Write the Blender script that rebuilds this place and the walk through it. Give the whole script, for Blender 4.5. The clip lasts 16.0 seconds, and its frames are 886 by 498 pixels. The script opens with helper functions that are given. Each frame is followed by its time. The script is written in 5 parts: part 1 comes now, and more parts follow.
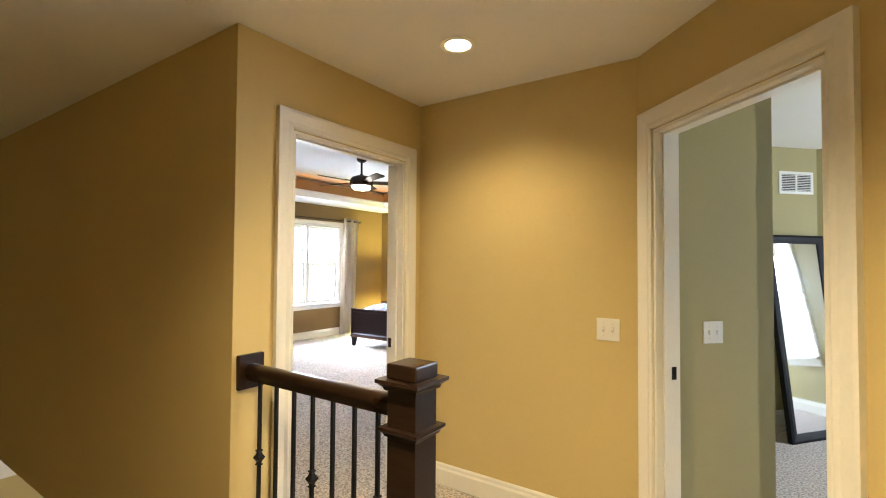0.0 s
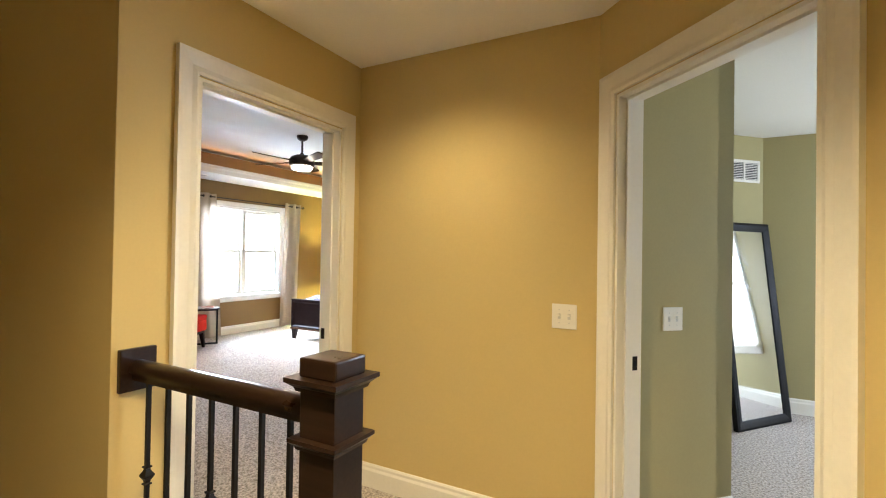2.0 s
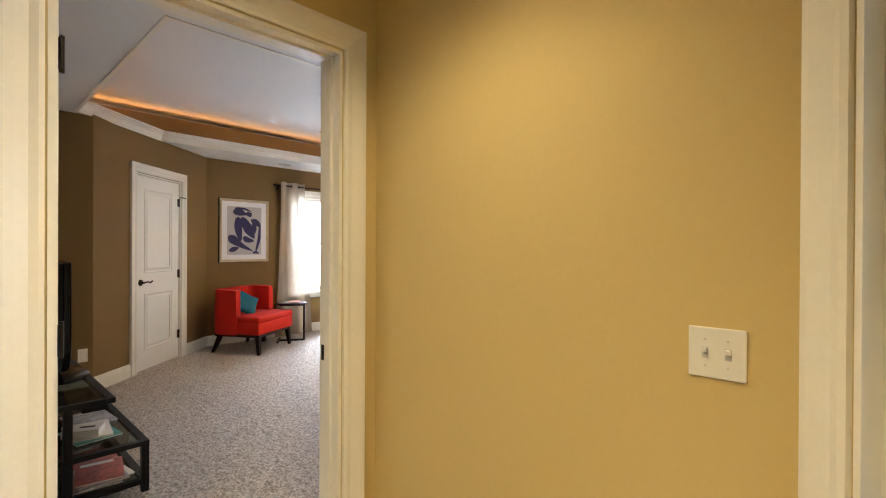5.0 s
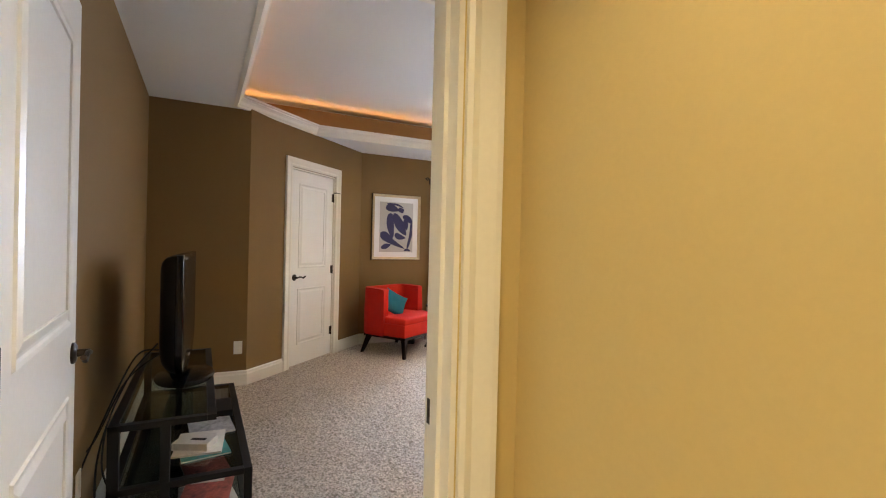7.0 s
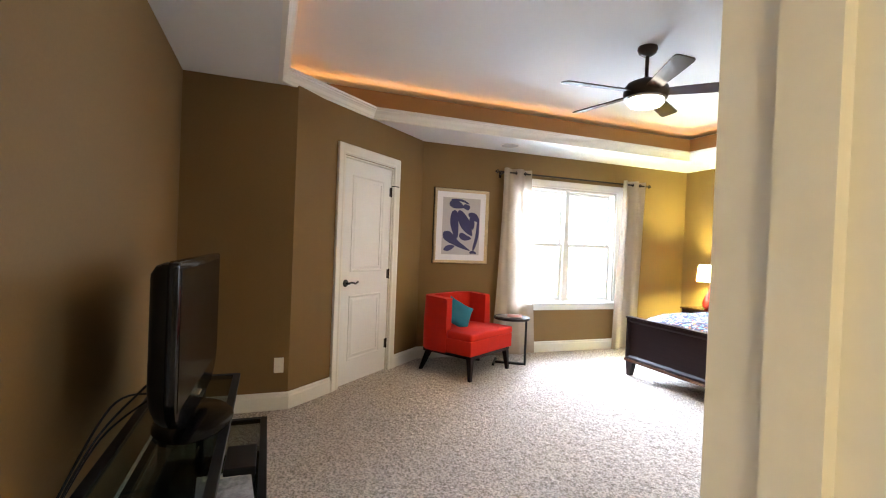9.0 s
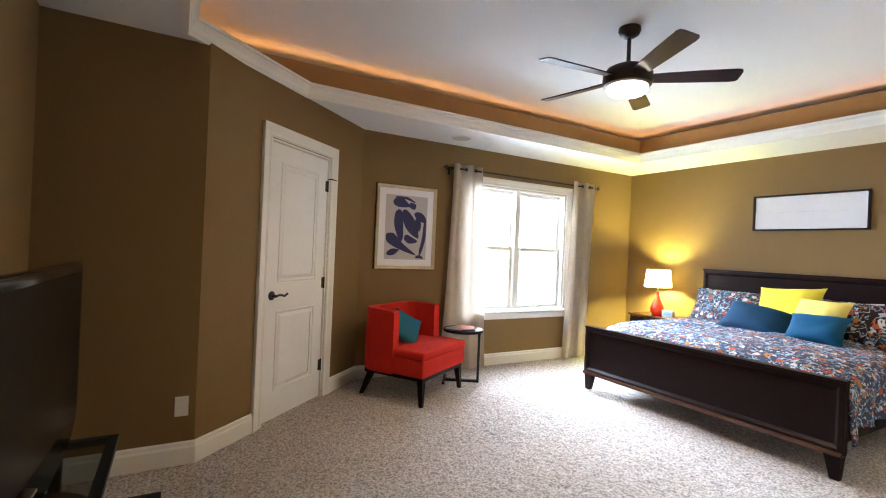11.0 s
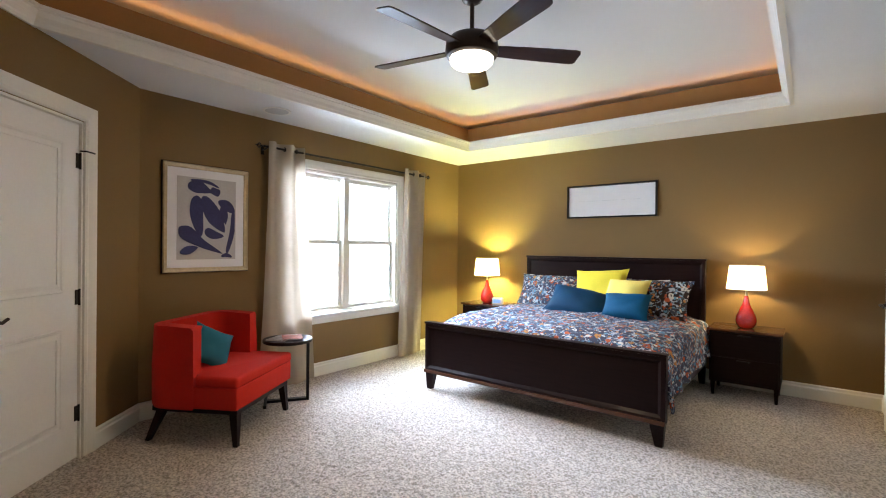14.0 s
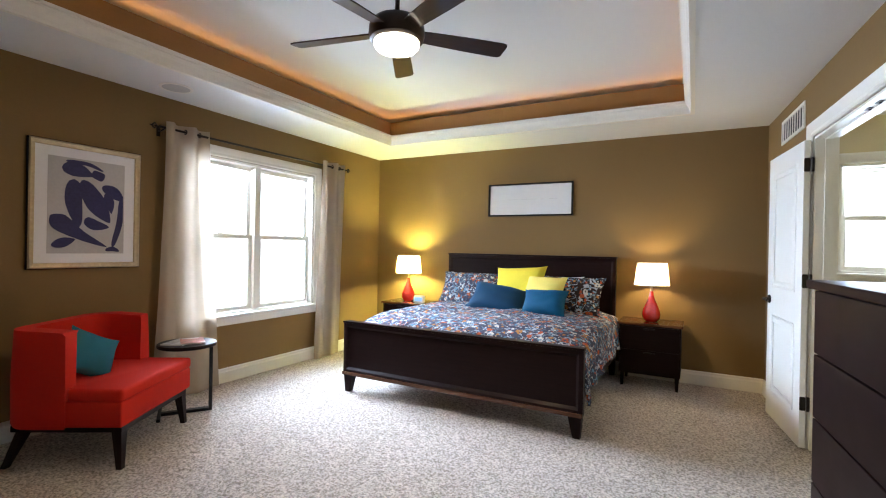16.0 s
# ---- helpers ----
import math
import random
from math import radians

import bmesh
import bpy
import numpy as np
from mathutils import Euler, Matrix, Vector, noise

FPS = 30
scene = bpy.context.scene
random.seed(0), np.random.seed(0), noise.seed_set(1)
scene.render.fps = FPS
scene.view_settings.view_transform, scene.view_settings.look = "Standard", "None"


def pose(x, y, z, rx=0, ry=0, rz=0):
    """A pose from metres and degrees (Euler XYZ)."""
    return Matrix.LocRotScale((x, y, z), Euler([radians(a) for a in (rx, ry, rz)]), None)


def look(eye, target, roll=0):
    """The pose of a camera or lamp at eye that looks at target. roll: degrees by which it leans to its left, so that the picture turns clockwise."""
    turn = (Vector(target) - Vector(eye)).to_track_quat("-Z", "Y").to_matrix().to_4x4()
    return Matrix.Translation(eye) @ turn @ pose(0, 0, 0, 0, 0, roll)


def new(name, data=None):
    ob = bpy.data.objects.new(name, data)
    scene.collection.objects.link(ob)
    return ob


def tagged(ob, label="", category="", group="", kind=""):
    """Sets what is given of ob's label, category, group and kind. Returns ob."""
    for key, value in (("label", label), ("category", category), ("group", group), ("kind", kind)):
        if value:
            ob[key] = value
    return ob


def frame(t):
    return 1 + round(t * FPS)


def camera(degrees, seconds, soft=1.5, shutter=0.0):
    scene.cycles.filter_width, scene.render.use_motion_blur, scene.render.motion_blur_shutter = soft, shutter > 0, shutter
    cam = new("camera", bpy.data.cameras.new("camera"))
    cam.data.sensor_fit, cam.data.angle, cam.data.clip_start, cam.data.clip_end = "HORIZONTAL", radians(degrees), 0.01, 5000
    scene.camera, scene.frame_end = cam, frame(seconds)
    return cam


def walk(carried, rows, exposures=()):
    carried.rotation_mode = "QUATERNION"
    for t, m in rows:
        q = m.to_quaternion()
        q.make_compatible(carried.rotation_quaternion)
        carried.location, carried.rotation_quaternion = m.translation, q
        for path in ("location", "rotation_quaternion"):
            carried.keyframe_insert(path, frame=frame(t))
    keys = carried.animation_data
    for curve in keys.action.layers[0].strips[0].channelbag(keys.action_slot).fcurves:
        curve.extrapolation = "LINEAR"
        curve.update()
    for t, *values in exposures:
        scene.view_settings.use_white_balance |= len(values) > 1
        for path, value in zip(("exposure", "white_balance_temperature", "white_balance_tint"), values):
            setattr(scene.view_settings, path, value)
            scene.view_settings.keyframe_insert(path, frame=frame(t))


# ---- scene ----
cam = camera(87.3, 16.0, soft=1.1)

PATH = [
    (0, (0.273, 0.386, 1.407), (-0.855, 2.037, 1.461), 0.4),
    (0.5, (0.261, 0.409, 1.399), (-0.83, 2.085, 1.447), 0.6),
    (1, (0.228, 0.456, 1.387), (-0.821, 2.158, 1.43), 0.8),
    (1.5, (0.19, 0.535, 1.374), (-0.818, 2.263, 1.405), 1.0),
    (2, (0.151, 0.665, 1.343), (-0.798, 2.425, 1.367), 0.9),
    (2.5, (0.106, 0.839, 1.328), (-0.828, 2.607, 1.336), 1.0),
    (3, (0.073, 1.004, 1.314), (-0.903, 2.75, 1.32), 1.0),
    (3.2, (0.048, 1.078, 1.31), (-0.953, 2.809, 1.315), 1.0),
    (5.3, (-0.18, 1.757, 1.294), (-1.626, 3.139, 1.292), 0.5),
    (5.5, (-0.234, 1.825, 1.291), (-1.735, 3.147, 1.292), 0.7),
    (6, (-0.367, 1.972, 1.294), (-1.981, 3.152, 1.285), 0.8),
    (6.5, (-0.552, 2.087, 1.272), (-2.256, 3.134, 1.268), 1.1),
    (7, (-0.705, 2.18, 1.281), (-2.48, 3.101, 1.268), 1.4),
    (7.5, (-0.879, 2.311, 1.301), (-2.716, 3.103, 1.278), 1.8),
    (8, (-1.053, 2.344, 1.293), (-2.921, 3.059, 1.272), 2.1),
    (8.2, (-1.138, 2.373, 1.303), (-3.017, 3.056, 1.279), 2.1),
    (10.3, (-1.944, 2.37, 1.305), (-3.747, 3.236, 1.293), 2.8),
    (10.5, (-2.0, 2.379, 1.306), (-3.783, 3.285, 1.297), 2.8),
    (11, (-2.12, 2.414, 1.31), (-3.854, 3.411, 1.31), 2.5),
    (11.5, (-2.216, 2.44, 1.323), (-3.886, 3.541, 1.329), 2.2),
    (12, (-2.302, 2.466, 1.333), (-3.892, 3.679, 1.342), 1.9),
    (12.5, (-2.38, 2.498, 1.34), (-3.882, 3.818, 1.347), 1.4),
    (13, (-2.443, 2.555, 1.33), (-3.859, 3.967, 1.335), 1.1),
    (13.5, (-2.525, 2.623, 1.319), (-3.852, 4.119, 1.316), 0.8),
    (14, (-2.596, 2.678, 1.304), (-3.835, 4.247, 1.296), 0.6),
    (14.5, (-2.634, 2.724, 1.293), (-3.785, 4.359, 1.283), 0.6),
    (15, (-2.657, 2.745, 1.281), (-3.728, 4.435, 1.271), 0.7),
    (15.5, (-2.672, 2.762, 1.274), (-3.673, 4.493, 1.268), 0.9),
    (16, (-2.685, 2.772, 1.271), (-3.637, 4.531, 1.267), 1.1),
]
walk(cam, [(t, look(eye, target, roll)) for t, eye, target, roll in PATH], [(0, 0.55), (2, 0.52), (3.2, 0.48), (5.5, 0.38), (6.5, 0.48), (8, 0.60), (10.3, 0.36), (12, -0.06), (14, -0.2), (16, -0.27)])

# ---- world and large lights ----
world = bpy.data.worlds.new("sky")
scene.world = world
world.use_nodes = True
wn, wl = world.node_tree.nodes, world.node_tree.links
sky = wn.new("ShaderNodeTexSky")
sky.sky_type, sky.sun_disc, sky.sun_elevation, sky.sun_rotation = "NISHITA", False, radians(40), radians(250)
wl.new(sky.outputs[0], wn["Background"].inputs[0])
wn["Background"].inputs[1].default_value = 0.12


def area(name, m, sx, sy, watts, colour):
    d = bpy.data.lights.new(name, "AREA")
    d.shape, d.size, d.size_y, d.energy, d.color = "RECTANGLE", sx, sy, watts, colour
    ob = new(name, d)
    ob.matrix_world = m
    return ob


def point(name, p, watts, colour, r=0.04):
    d = bpy.data.lights.new(name, "POINT")
    d.energy, d.color, d.shadow_soft_size = watts, colour, r
    ob = new(name, d)
    ob.location = p
    return ob


def spot(name, m, watts, colour, angle, blend=0.6, r=0.05):
    d = bpy.data.lights.new(name, "SPOT")
    d.energy, d.color, d.spot_size, d.spot_blend, d.shadow_soft_size = watts, colour, radians(angle), blend, r
    ob = new(name, d)
    ob.matrix_world = m
    return ob


sun_data = bpy.data.lights.new("sun", "SUN")
sun_data.energy, sun_data.angle, sun_data.color = 1.0, radians(12), (1, 0.96, 0.9)
sun = new("sun", sun_data)
sun.matrix_world = look((-30, -10, 26), (0, 0, 0))

DAY, WARM, AMBER = (0.62, 0.765, 1.0), (1.0, 0.82, 0.50), (1.0, 0.44, 0.13)
area("daylight_bedroom", look((-6.98, 5.93, 1.55), (-6.20, 5.93, 0.75)), 1.6, 1.3, 270, DAY)
area("daylight_bedroom_sky", look((-8.1, 6.2, 2.1), (-4.9, 5.5, 0.3)), 1.7, 1.5, 1120, DAY)
area("daylight_bath", look((-1.15, 8.06, 1.6), (-1.15, 6.0, 1.2)), 0.9, 0.9, 55, DAY)
area("daylight_guest", look((3.74, 4.9, 1.4), (2.4, 4.7, 0.3)), 1.3, 1.4, 86, DAY)
area("daylight_guest_north", look((2.4, 5.90, 1.35), (2.3, 4.9, 0.3)), 0.85, 1.3, 44, DAY)
spot("downlight_lamp", look((-0.912, 2.235, 2.43), (-0.912, 2.2351, 0)), 88, WARM, 138, 1.0, 0.12)
# Unseen spot added over the landing to fill out the hall light.
spot("hall_fill_spot", look((-0.20, 0.90, 2.43), (-0.20, 0.9001, 0)), 300, WARM, 138, 1.0, 0.07)
area("fan_lamp", look((-4.168, 4.922, 2.345), (-4.168, 4.9221, 0)), 0.24, 0.24, 20, (1.0, 0.76, 0.46))
point("bedside_bulb_west", (-5.81, 7.66, 1.05), 135, (1.0, 0.98, 0.33), 0.05)
point("bedside_bulb_east", (-3.04, 7.66, 1.06), 21, (1.0, 0.76, 0.36), 0.03)
# Unseen lamp added to brighten what shows of the storey below.
point("lower_storey_fill", (-7.2, 2.6, -0.9), 12, WARM, 0.1)

# ---- materials ----
def mat(name, colour, rough=0.6, metal=0.0, var=0.12, scale=6.0, fine=60.0, bump=0.1, bump_scale=150.0, coat=0.0, spec=0.5, dist=0.002):
    """Base colour with broad and fine variation and a fine relief, in metres."""
    m = bpy.data.materials.new(name)
    m.use_nodes = True
    n, l = m.node_tree.nodes, m.node_tree.links
    b = n["Principled BSDF"]
    b.inputs["Roughness"].default_value, b.inputs["Metallic"].default_value = rough, metal
    b.inputs["Coat Weight"].default_value, b.inputs["Specular IOR Level"].default_value = coat, spec
    co = n.new("ShaderNodeTexCoord")
    n1, n2 = n.new("ShaderNodeTexNoise"), n.new("ShaderNodeTexNoise")
    n1.inputs["Scale"].default_value, n2.inputs["Scale"].default_value = scale, fine
    n1.inputs["Detail"].default_value = 4
    l.new(co.outputs["Object"], n1.inputs["Vector"]), l.new(co.outputs["Object"], n2.inputs["Vector"])
    add = n.new("ShaderNodeMath")
    add.operation = "ADD"
    l.new(n1.outputs["Fac"], add.inputs[0]), l.new(n2.outputs["Fac"], add.inputs[1])
    rng = n.new("ShaderNodeMapRange")
    rng.inputs["From Min"].default_value, rng.inputs["From Max"].default_value = 0.6, 1.4
    rng.inputs["To Min"].default_value, rng.inputs["To Max"].default_value = 1 - var, 1 + var
    l.new(add.outputs[0], rng.inputs["Value"])
    mix = n.new("ShaderNodeVectorMath")
    mix.operation = "SCALE"
    mix.inputs[0].default_value = colour
    l.new(rng.outputs[0], mix.inputs["Scale"])
    l.new(mix.outputs[0], b.inputs["Base Color"])
    r2 = n.new("ShaderNodeMapRange")
    r2.inputs["To Min"].default_value, r2.inputs["To Max"].default_value = max(0.02, rough - 0.08), min(1, rough + 0.08)
    l.new(n1.outputs["Fac"], r2.inputs["Value"]), l.new(r2.outputs[0], b.inputs["Roughness"])
    if bump:
        n3, bp = n.new("ShaderNodeTexNoise"), n.new("ShaderNodeBump")
        n3.inputs["Scale"].default_value, bp.inputs["Strength"].default_value, bp.inputs["Distance"].default_value = bump_scale, bump, dist
        l.new(co.outputs["Object"], n3.inputs["Vector"])
        l.new(n3.outputs["Fac"], bp.inputs["Height"]), l.new(bp.outputs[0], b.inputs["Normal"])
    return m


def wood(name, colour, rough=0.35, axis=0, coat=0.2):
    m = mat(name, colour, rough, var=0.22, bump=0, coat=coat, spec=0.10)
    n, l = m.node_tree.nodes, m.node_tree.links
    b = n["Principled BSDF"]
    co, mp, w = n.new("ShaderNodeTexCoord"), n.new("ShaderNodeMapping"), n.new("ShaderNodeTexNoise")
    s = [60, 60, 60]
    s[axis] = 3
    mp.inputs["Scale"].default_value = s
    w.inputs["Scale"].default_value, w.inputs["Detail"].default_value = 1.5, 5
    l.new(co.outputs["Object"], mp.inputs["Vector"]), l.new(mp.outputs[0], w.inputs["Vector"])
    r = n.new("ShaderNodeMapRange")
    r.inputs["To Min"].default_value, r.inputs["To Max"].default_value = 0.6, 1.45
    l.new(w.outputs["Fac"], r.inputs["Value"])
    sc = n.new("ShaderNodeVectorMath")
    sc.operation = "SCALE"
    sc.inputs[0].default_value = colour
    l.new(r.outputs[0], sc.inputs["Scale"]), l.new(sc.outputs[0], b.inputs["Base Color"])
    bp = n.new("ShaderNodeBump")
    bp.inputs["Strength"].default_value, bp.inputs["Distance"].default_value = 0.08, 0.001
    l.new(w.outputs["Fac"], bp.inputs["Height"]), l.new(bp.outputs[0], b.inputs["Normal"])
    return m


def glow(name, colour, strength):
    m = bpy.data.materials.new(name)
    m.use_nodes = True
    b = m.node_tree.nodes["Principled BSDF"]
    b.inputs["Base Color"].default_value = (*colour, 1)
    b.inputs["Emission Color"].default_value = (*colour, 1)
    b.inputs["Emission Strength"].default_value = strength
    return m


def glass(name, tint=(1, 1, 1), gloss=0.08):
    m = bpy.data.materials.new(name)
    m.use_nodes = True
    n, l = m.node_tree.nodes, m.node_tree.links
    n.remove(n["Principled BSDF"])
    t, g, x, f = n.new("ShaderNodeBsdfTransparent"), n.new("ShaderNodeBsdfGlossy"), n.new("ShaderNodeMixShader"), n.new("ShaderNodeLayerWeight")
    t.inputs[0].default_value = (*tint, 1)
    g.inputs["Roughness"].default_value = 0.02
    p, k = n.new("ShaderNodeMath"), n.new("ShaderNodeMath")
    p.operation, p.inputs[1].default_value = "POWER", 5.0
    k.operation, k.inputs[1].default_value, k.inputs[2].default_value = "MULTIPLY_ADD", 0.7, gloss / 3
    l.new(f.outputs["Facing"], p.inputs[0]), l.new(p.outputs[0], k.inputs[0])
    l.new(k.outputs[0], x.inputs[0]), l.new(t.outputs[0], x.inputs[1]), l.new(g.outputs[0], x.inputs[2])
    l.new(x.outputs[0], n["Material Output"].inputs[0])
    return m


def cloth(name, colour, through_light=0.5, rough=0.9):
    """Woven sheet that lets some light through."""
    m = mat(name, colour, rough, var=0.08, scale=8, fine=300, bump=0.2, bump_scale=700, spec=0.1, dist=0.001)
    n, l = m.node_tree.nodes, m.node_tree.links
    b = n["Principled BSDF"]
    tr, x = n.new("ShaderNodeBsdfTranslucent"), n.new("ShaderNodeMixShader")
    tr.inputs[0].default_value = (*colour, 1)
    x.inputs[0].default_value = through_light
    l.new(b.outputs[0], x.inputs[1]), l.new(tr.outputs[0], x.inputs[2])
    l.new(x.outputs[0], n["Material Output"].inputs[0])
    return m


def carpet_material():
    m = mat("carpet", (0.53, 0.465, 0.415), 0.97, var=0.1, scale=2.2, fine=40, bump=0.9, bump_scale=170, spec=0.05, dist=0.012)
    n, l = m.node_tree.nodes, m.node_tree.links
    b = n["Principled BSDF"]
    co = n.new("ShaderNodeTexCoord")
    base = b.inputs["Base Color"].links[0].from_socket
    sp = n.new("ShaderNodeTexNoise")
    sp.inputs["Scale"].default_value, sp.inputs["Detail"].default_value = 72, 5
    l.new(co.outputs["Object"], sp.inputs["Vector"])
    ramp = n.new("ShaderNodeValToRGB")
    e = ramp.color_ramp.elements
    e[0].position, e[0].color = 0.37, (0.47, 0.435, 0.40, 1)
    e[1].position, e[1].color = 0.62, (1.24, 1.23, 1.22, 1)
    l.new(sp.outputs["Fac"], ramp.inputs[0])
    mul = n.new("ShaderNodeMix")
    mul.data_type, mul.blend_type = "RGBA", "MULTIPLY"
    mul.inputs["Factor"].default_value = 1.0
    l.new(base, mul.inputs[6]), l.new(ramp.outputs[0], mul.inputs[7])
    l.new(mul.outputs[2], b.inputs["Base Color"])
    b.inputs["Sheen Weight"].default_value = 0.25
    return m


def floral_material(name, ground, scale=7.0):
    """Printed cotton: blossoms of two sizes in red, orange, white and pale blue, with rings and dark hearts."""
    m = mat(name, ground, 0.85, var=0.15, bump=0.25, bump_scale=30, spec=0.15, dist=0.01)
    n, l = m.node_tree.nodes, m.node_tree.links
    b = n["Principled BSDF"]
    co = n.new("ShaderNodeTexCoord")
    wob, addv = n.new("ShaderNodeTexNoise"), n.new("ShaderNodeVectorMath")
    wob.inputs["Scale"].default_value = 22
    scl = n.new("ShaderNodeVectorMath")
    scl.operation, scl.inputs["Scale"].default_value = "SCALE", 0.055
    l.new(co.outputs["Object"], wob.inputs["Vector"]), l.new(wob.outputs["Color"], scl.inputs[0])
    l.new(co.outputs["Object"], addv.inputs[0]), l.new(scl.outputs[0], addv.inputs[1])
    last = b.inputs["Base Color"].links[0].from_socket
    for size, tint in ((9.0, (0.42, 0.47, 0.55)), (14.0, (0.22, 0.33, 0.42))):
        stem, off, near, line = n.new("ShaderNodeTexNoise"), n.new("ShaderNodeMath"), n.new("ShaderNodeMath"), n.new("ShaderNodeMath")
        stem.inputs["Scale"].default_value, stem.inputs["Detail"].default_value = size, 1
        off.operation, off.inputs[1].default_value = "SUBTRACT", 0.5
        near.operation = "ABSOLUTE"
        line.operation, line.inputs[1].default_value = "LESS_THAN", 0.014
        l.new(addv.outputs[0], stem.inputs["Vector"]), l.new(stem.outputs["Fac"], off.inputs[0])
        l.new(off.outputs[0], near.inputs[0]), l.new(near.outputs[0], line.inputs[0])
        vine = n.new("ShaderNodeMix")
        vine.data_type = "RGBA"
        vine.inputs[7].default_value = (*tint, 1)
        l.new(line.outputs[0], vine.inputs["Factor"]), l.new(last, vine.inputs[6])
        last = vine.outputs[2]
    for k, (s, radius, heart) in enumerate(((scale * 2.3, 0.30, 0.10), (scale, 0.36, 0.15), (scale * 1.5, 0.26, 0.08))):
        v = n.new("ShaderNodeTexVoronoi")
        v.inputs["Scale"].default_value = s
        l.new(addv.outputs[0], v.inputs["Vector"])
        sep = n.new("ShaderNodeSeparateColor")
        l.new(v.outputs["Color"], sep.inputs[0])
        pal = n.new("ShaderNodeValToRGB")
        pal.color_ramp.interpolation = "CONSTANT"
        cols = [(0.50, 0.55, 0.62), (0.46, 0.10, 0.04), (0.13, 0.28, 0.42), (0.62, 0.60, 0.56), (0.44, 0.20, 0.06), (0.05, 0.06, 0.09)]
        e = pal.color_ramp.elements
        e[0].position, e[0].color = 0, (*cols[k], 1)
        e[1].position, e[1].color = 0.2, (*cols[(k + 1) % 6], 1)
        for j in range(2, 6):
            q = e.new(j / 6 + 0.05)
            q.color = (*cols[(k + j) % 6], 1)
        l.new(sep.outputs[0], pal.inputs[0])
        inside = n.new("ShaderNodeMath")
        inside.operation, inside.inputs[1].default_value = "LESS_THAN", radius
        l.new(v.outputs["Distance"], inside.inputs[0])
        core = n.new("ShaderNodeMath")
        core.operation, core.inputs[1].default_value = "GREATER_THAN", heart
        l.new(v.outputs["Distance"], core.inputs[0])
        both = n.new("ShaderNodeMath")
        both.operation = "MULTIPLY"
        l.new(inside.outputs[0], both.inputs[0]), l.new(core.outputs[0], both.inputs[1])
        mx = n.new("ShaderNodeMix")
        mx.data_type = "RGBA"
        l.new(both.outputs[0], mx.inputs["Factor"]), l.new(last, mx.inputs[6]), l.new(pal.outputs[0], mx.inputs[7])
        last = mx.outputs[2]
    l.new(last, b.inputs["Base Color"])
    return m


HALL_PAINT = mat("hall_paint", (0.60, 0.462, 0.205), 0.75, var=0.025, scale=1.5, fine=90, bump=0.05, bump_scale=260, spec=0.25, dist=0.001)
ROOM_PAINT = mat("bedroom_paint", (0.202, 0.123, 0.047), 0.75, var=0.05, scale=1.5, fine=90, bump=0.12, bump_scale=260, spec=0.25, dist=0.001)
GUEST_PAINT = mat("guest_paint", (0.39, 0.335, 0.165), 0.75, var=0.04, scale=1.5, fine=90, bump=0.12, bump_scale=260, spec=0.25, dist=0.001)
# Bedroom brown made redder: amber cove glow is put into the band's colour.
BAND_PAINT_LIT = mat("band_paint_amber_lit", (0.330, 0.165, 0.050), 0.6, var=0.06, scale=1.5, fine=90, bump=0.1, bump_scale=260, spec=0.3, dist=0.001)
BATH_PAINT = mat("bath_paint", (0.66, 0.56, 0.34), 0.7, var=0.04, scale=1.5, fine=90, bump=0.1, bump_scale=260, spec=0.25)
CEIL_PAINT = mat("ceiling_paint", (0.76, 0.765, 0.76), 0.85, var=0.03, scale=1.2, fine=120, bump=0.15, bump_scale=300, spec=0.2, dist=0.001)
HALL_CEIL = mat("hall_ceiling_paint", (0.84, 0.82, 0.76), 0.85, var=0.03, scale=1.2, fine=120, bump=0.15, bump_scale=300, spec=0.2, dist=0.001)
TRIM_PAINT = mat("trim_paint", (0.80, 0.77, 0.69), 0.35, var=0.03, scale=3, fine=60, bump=0.04, bump_scale=80, spec=0.45)
DOOR_PAINT = mat("door_paint", (0.80, 0.79, 0.75), 0.38, var=0.03, scale=3, fine=60, bump=0.05, bump_scale=90, spec=0.45)
CARPET = carpet_material()
ESPRESSO = wood("espresso_wood", (0.011, 0.0042, 0.0038), 0.42, 0, 0.01)
ESPRESSO_UP = wood("espresso_wood_upright", (0.011, 0.0042, 0.0038), 0.42, 2, 0.01)
WALNUT_TOP = wood("polished_walnut_top", (0.075, 0.030, 0.016), 0.22, 0, 0.5)
RAIL_WOOD = wood("stained_rail_wood", (0.020, 0.010, 0.006), 0.30, 0, 0.35)
IRON = mat("black_iron", (0.012, 0.010, 0.009), 0.45, 0.6, var=0.2, bump=0.1, bump_scale=90)
BRONZE = mat("dark_bronze", (0.020, 0.014, 0.010), 0.38, 0.7, var=0.25, bump=0.05)
FAN_METAL = mat("fan_bronze", (0.035, 0.022, 0.015), 0.42, 0.5, var=0.15, bump=0.04)
BLADE_WOOD = wood("fan_blade_wood", (0.040, 0.018, 0.012), 0.34, 0, 0.35)
PLASTIC_W = mat("white_plastic", (0.78, 0.75, 0.68), 0.35, var=0.02, bump=0)
RED = mat("red_upholstery", (0.50, 0.018, 0.009), 0.85, var=0.10, scale=5, fine=250, bump=0.35, bump_scale=900, spec=0.2, dist=0.001)
TEAL = mat("teal_cloth", (0.018, 0.125, 0.18), 0.85, var=0.12, scale=7, fine=300, bump=0.3, bump_scale=800, spec=0.2, dist=0.001)
BLUE = mat("blue_satin", (0.002, 0.060, 0.130), 0.7, var=0.15, scale=7, fine=200, bump=0.15, bump_scale=25, spec=0.15, dist=0.006)
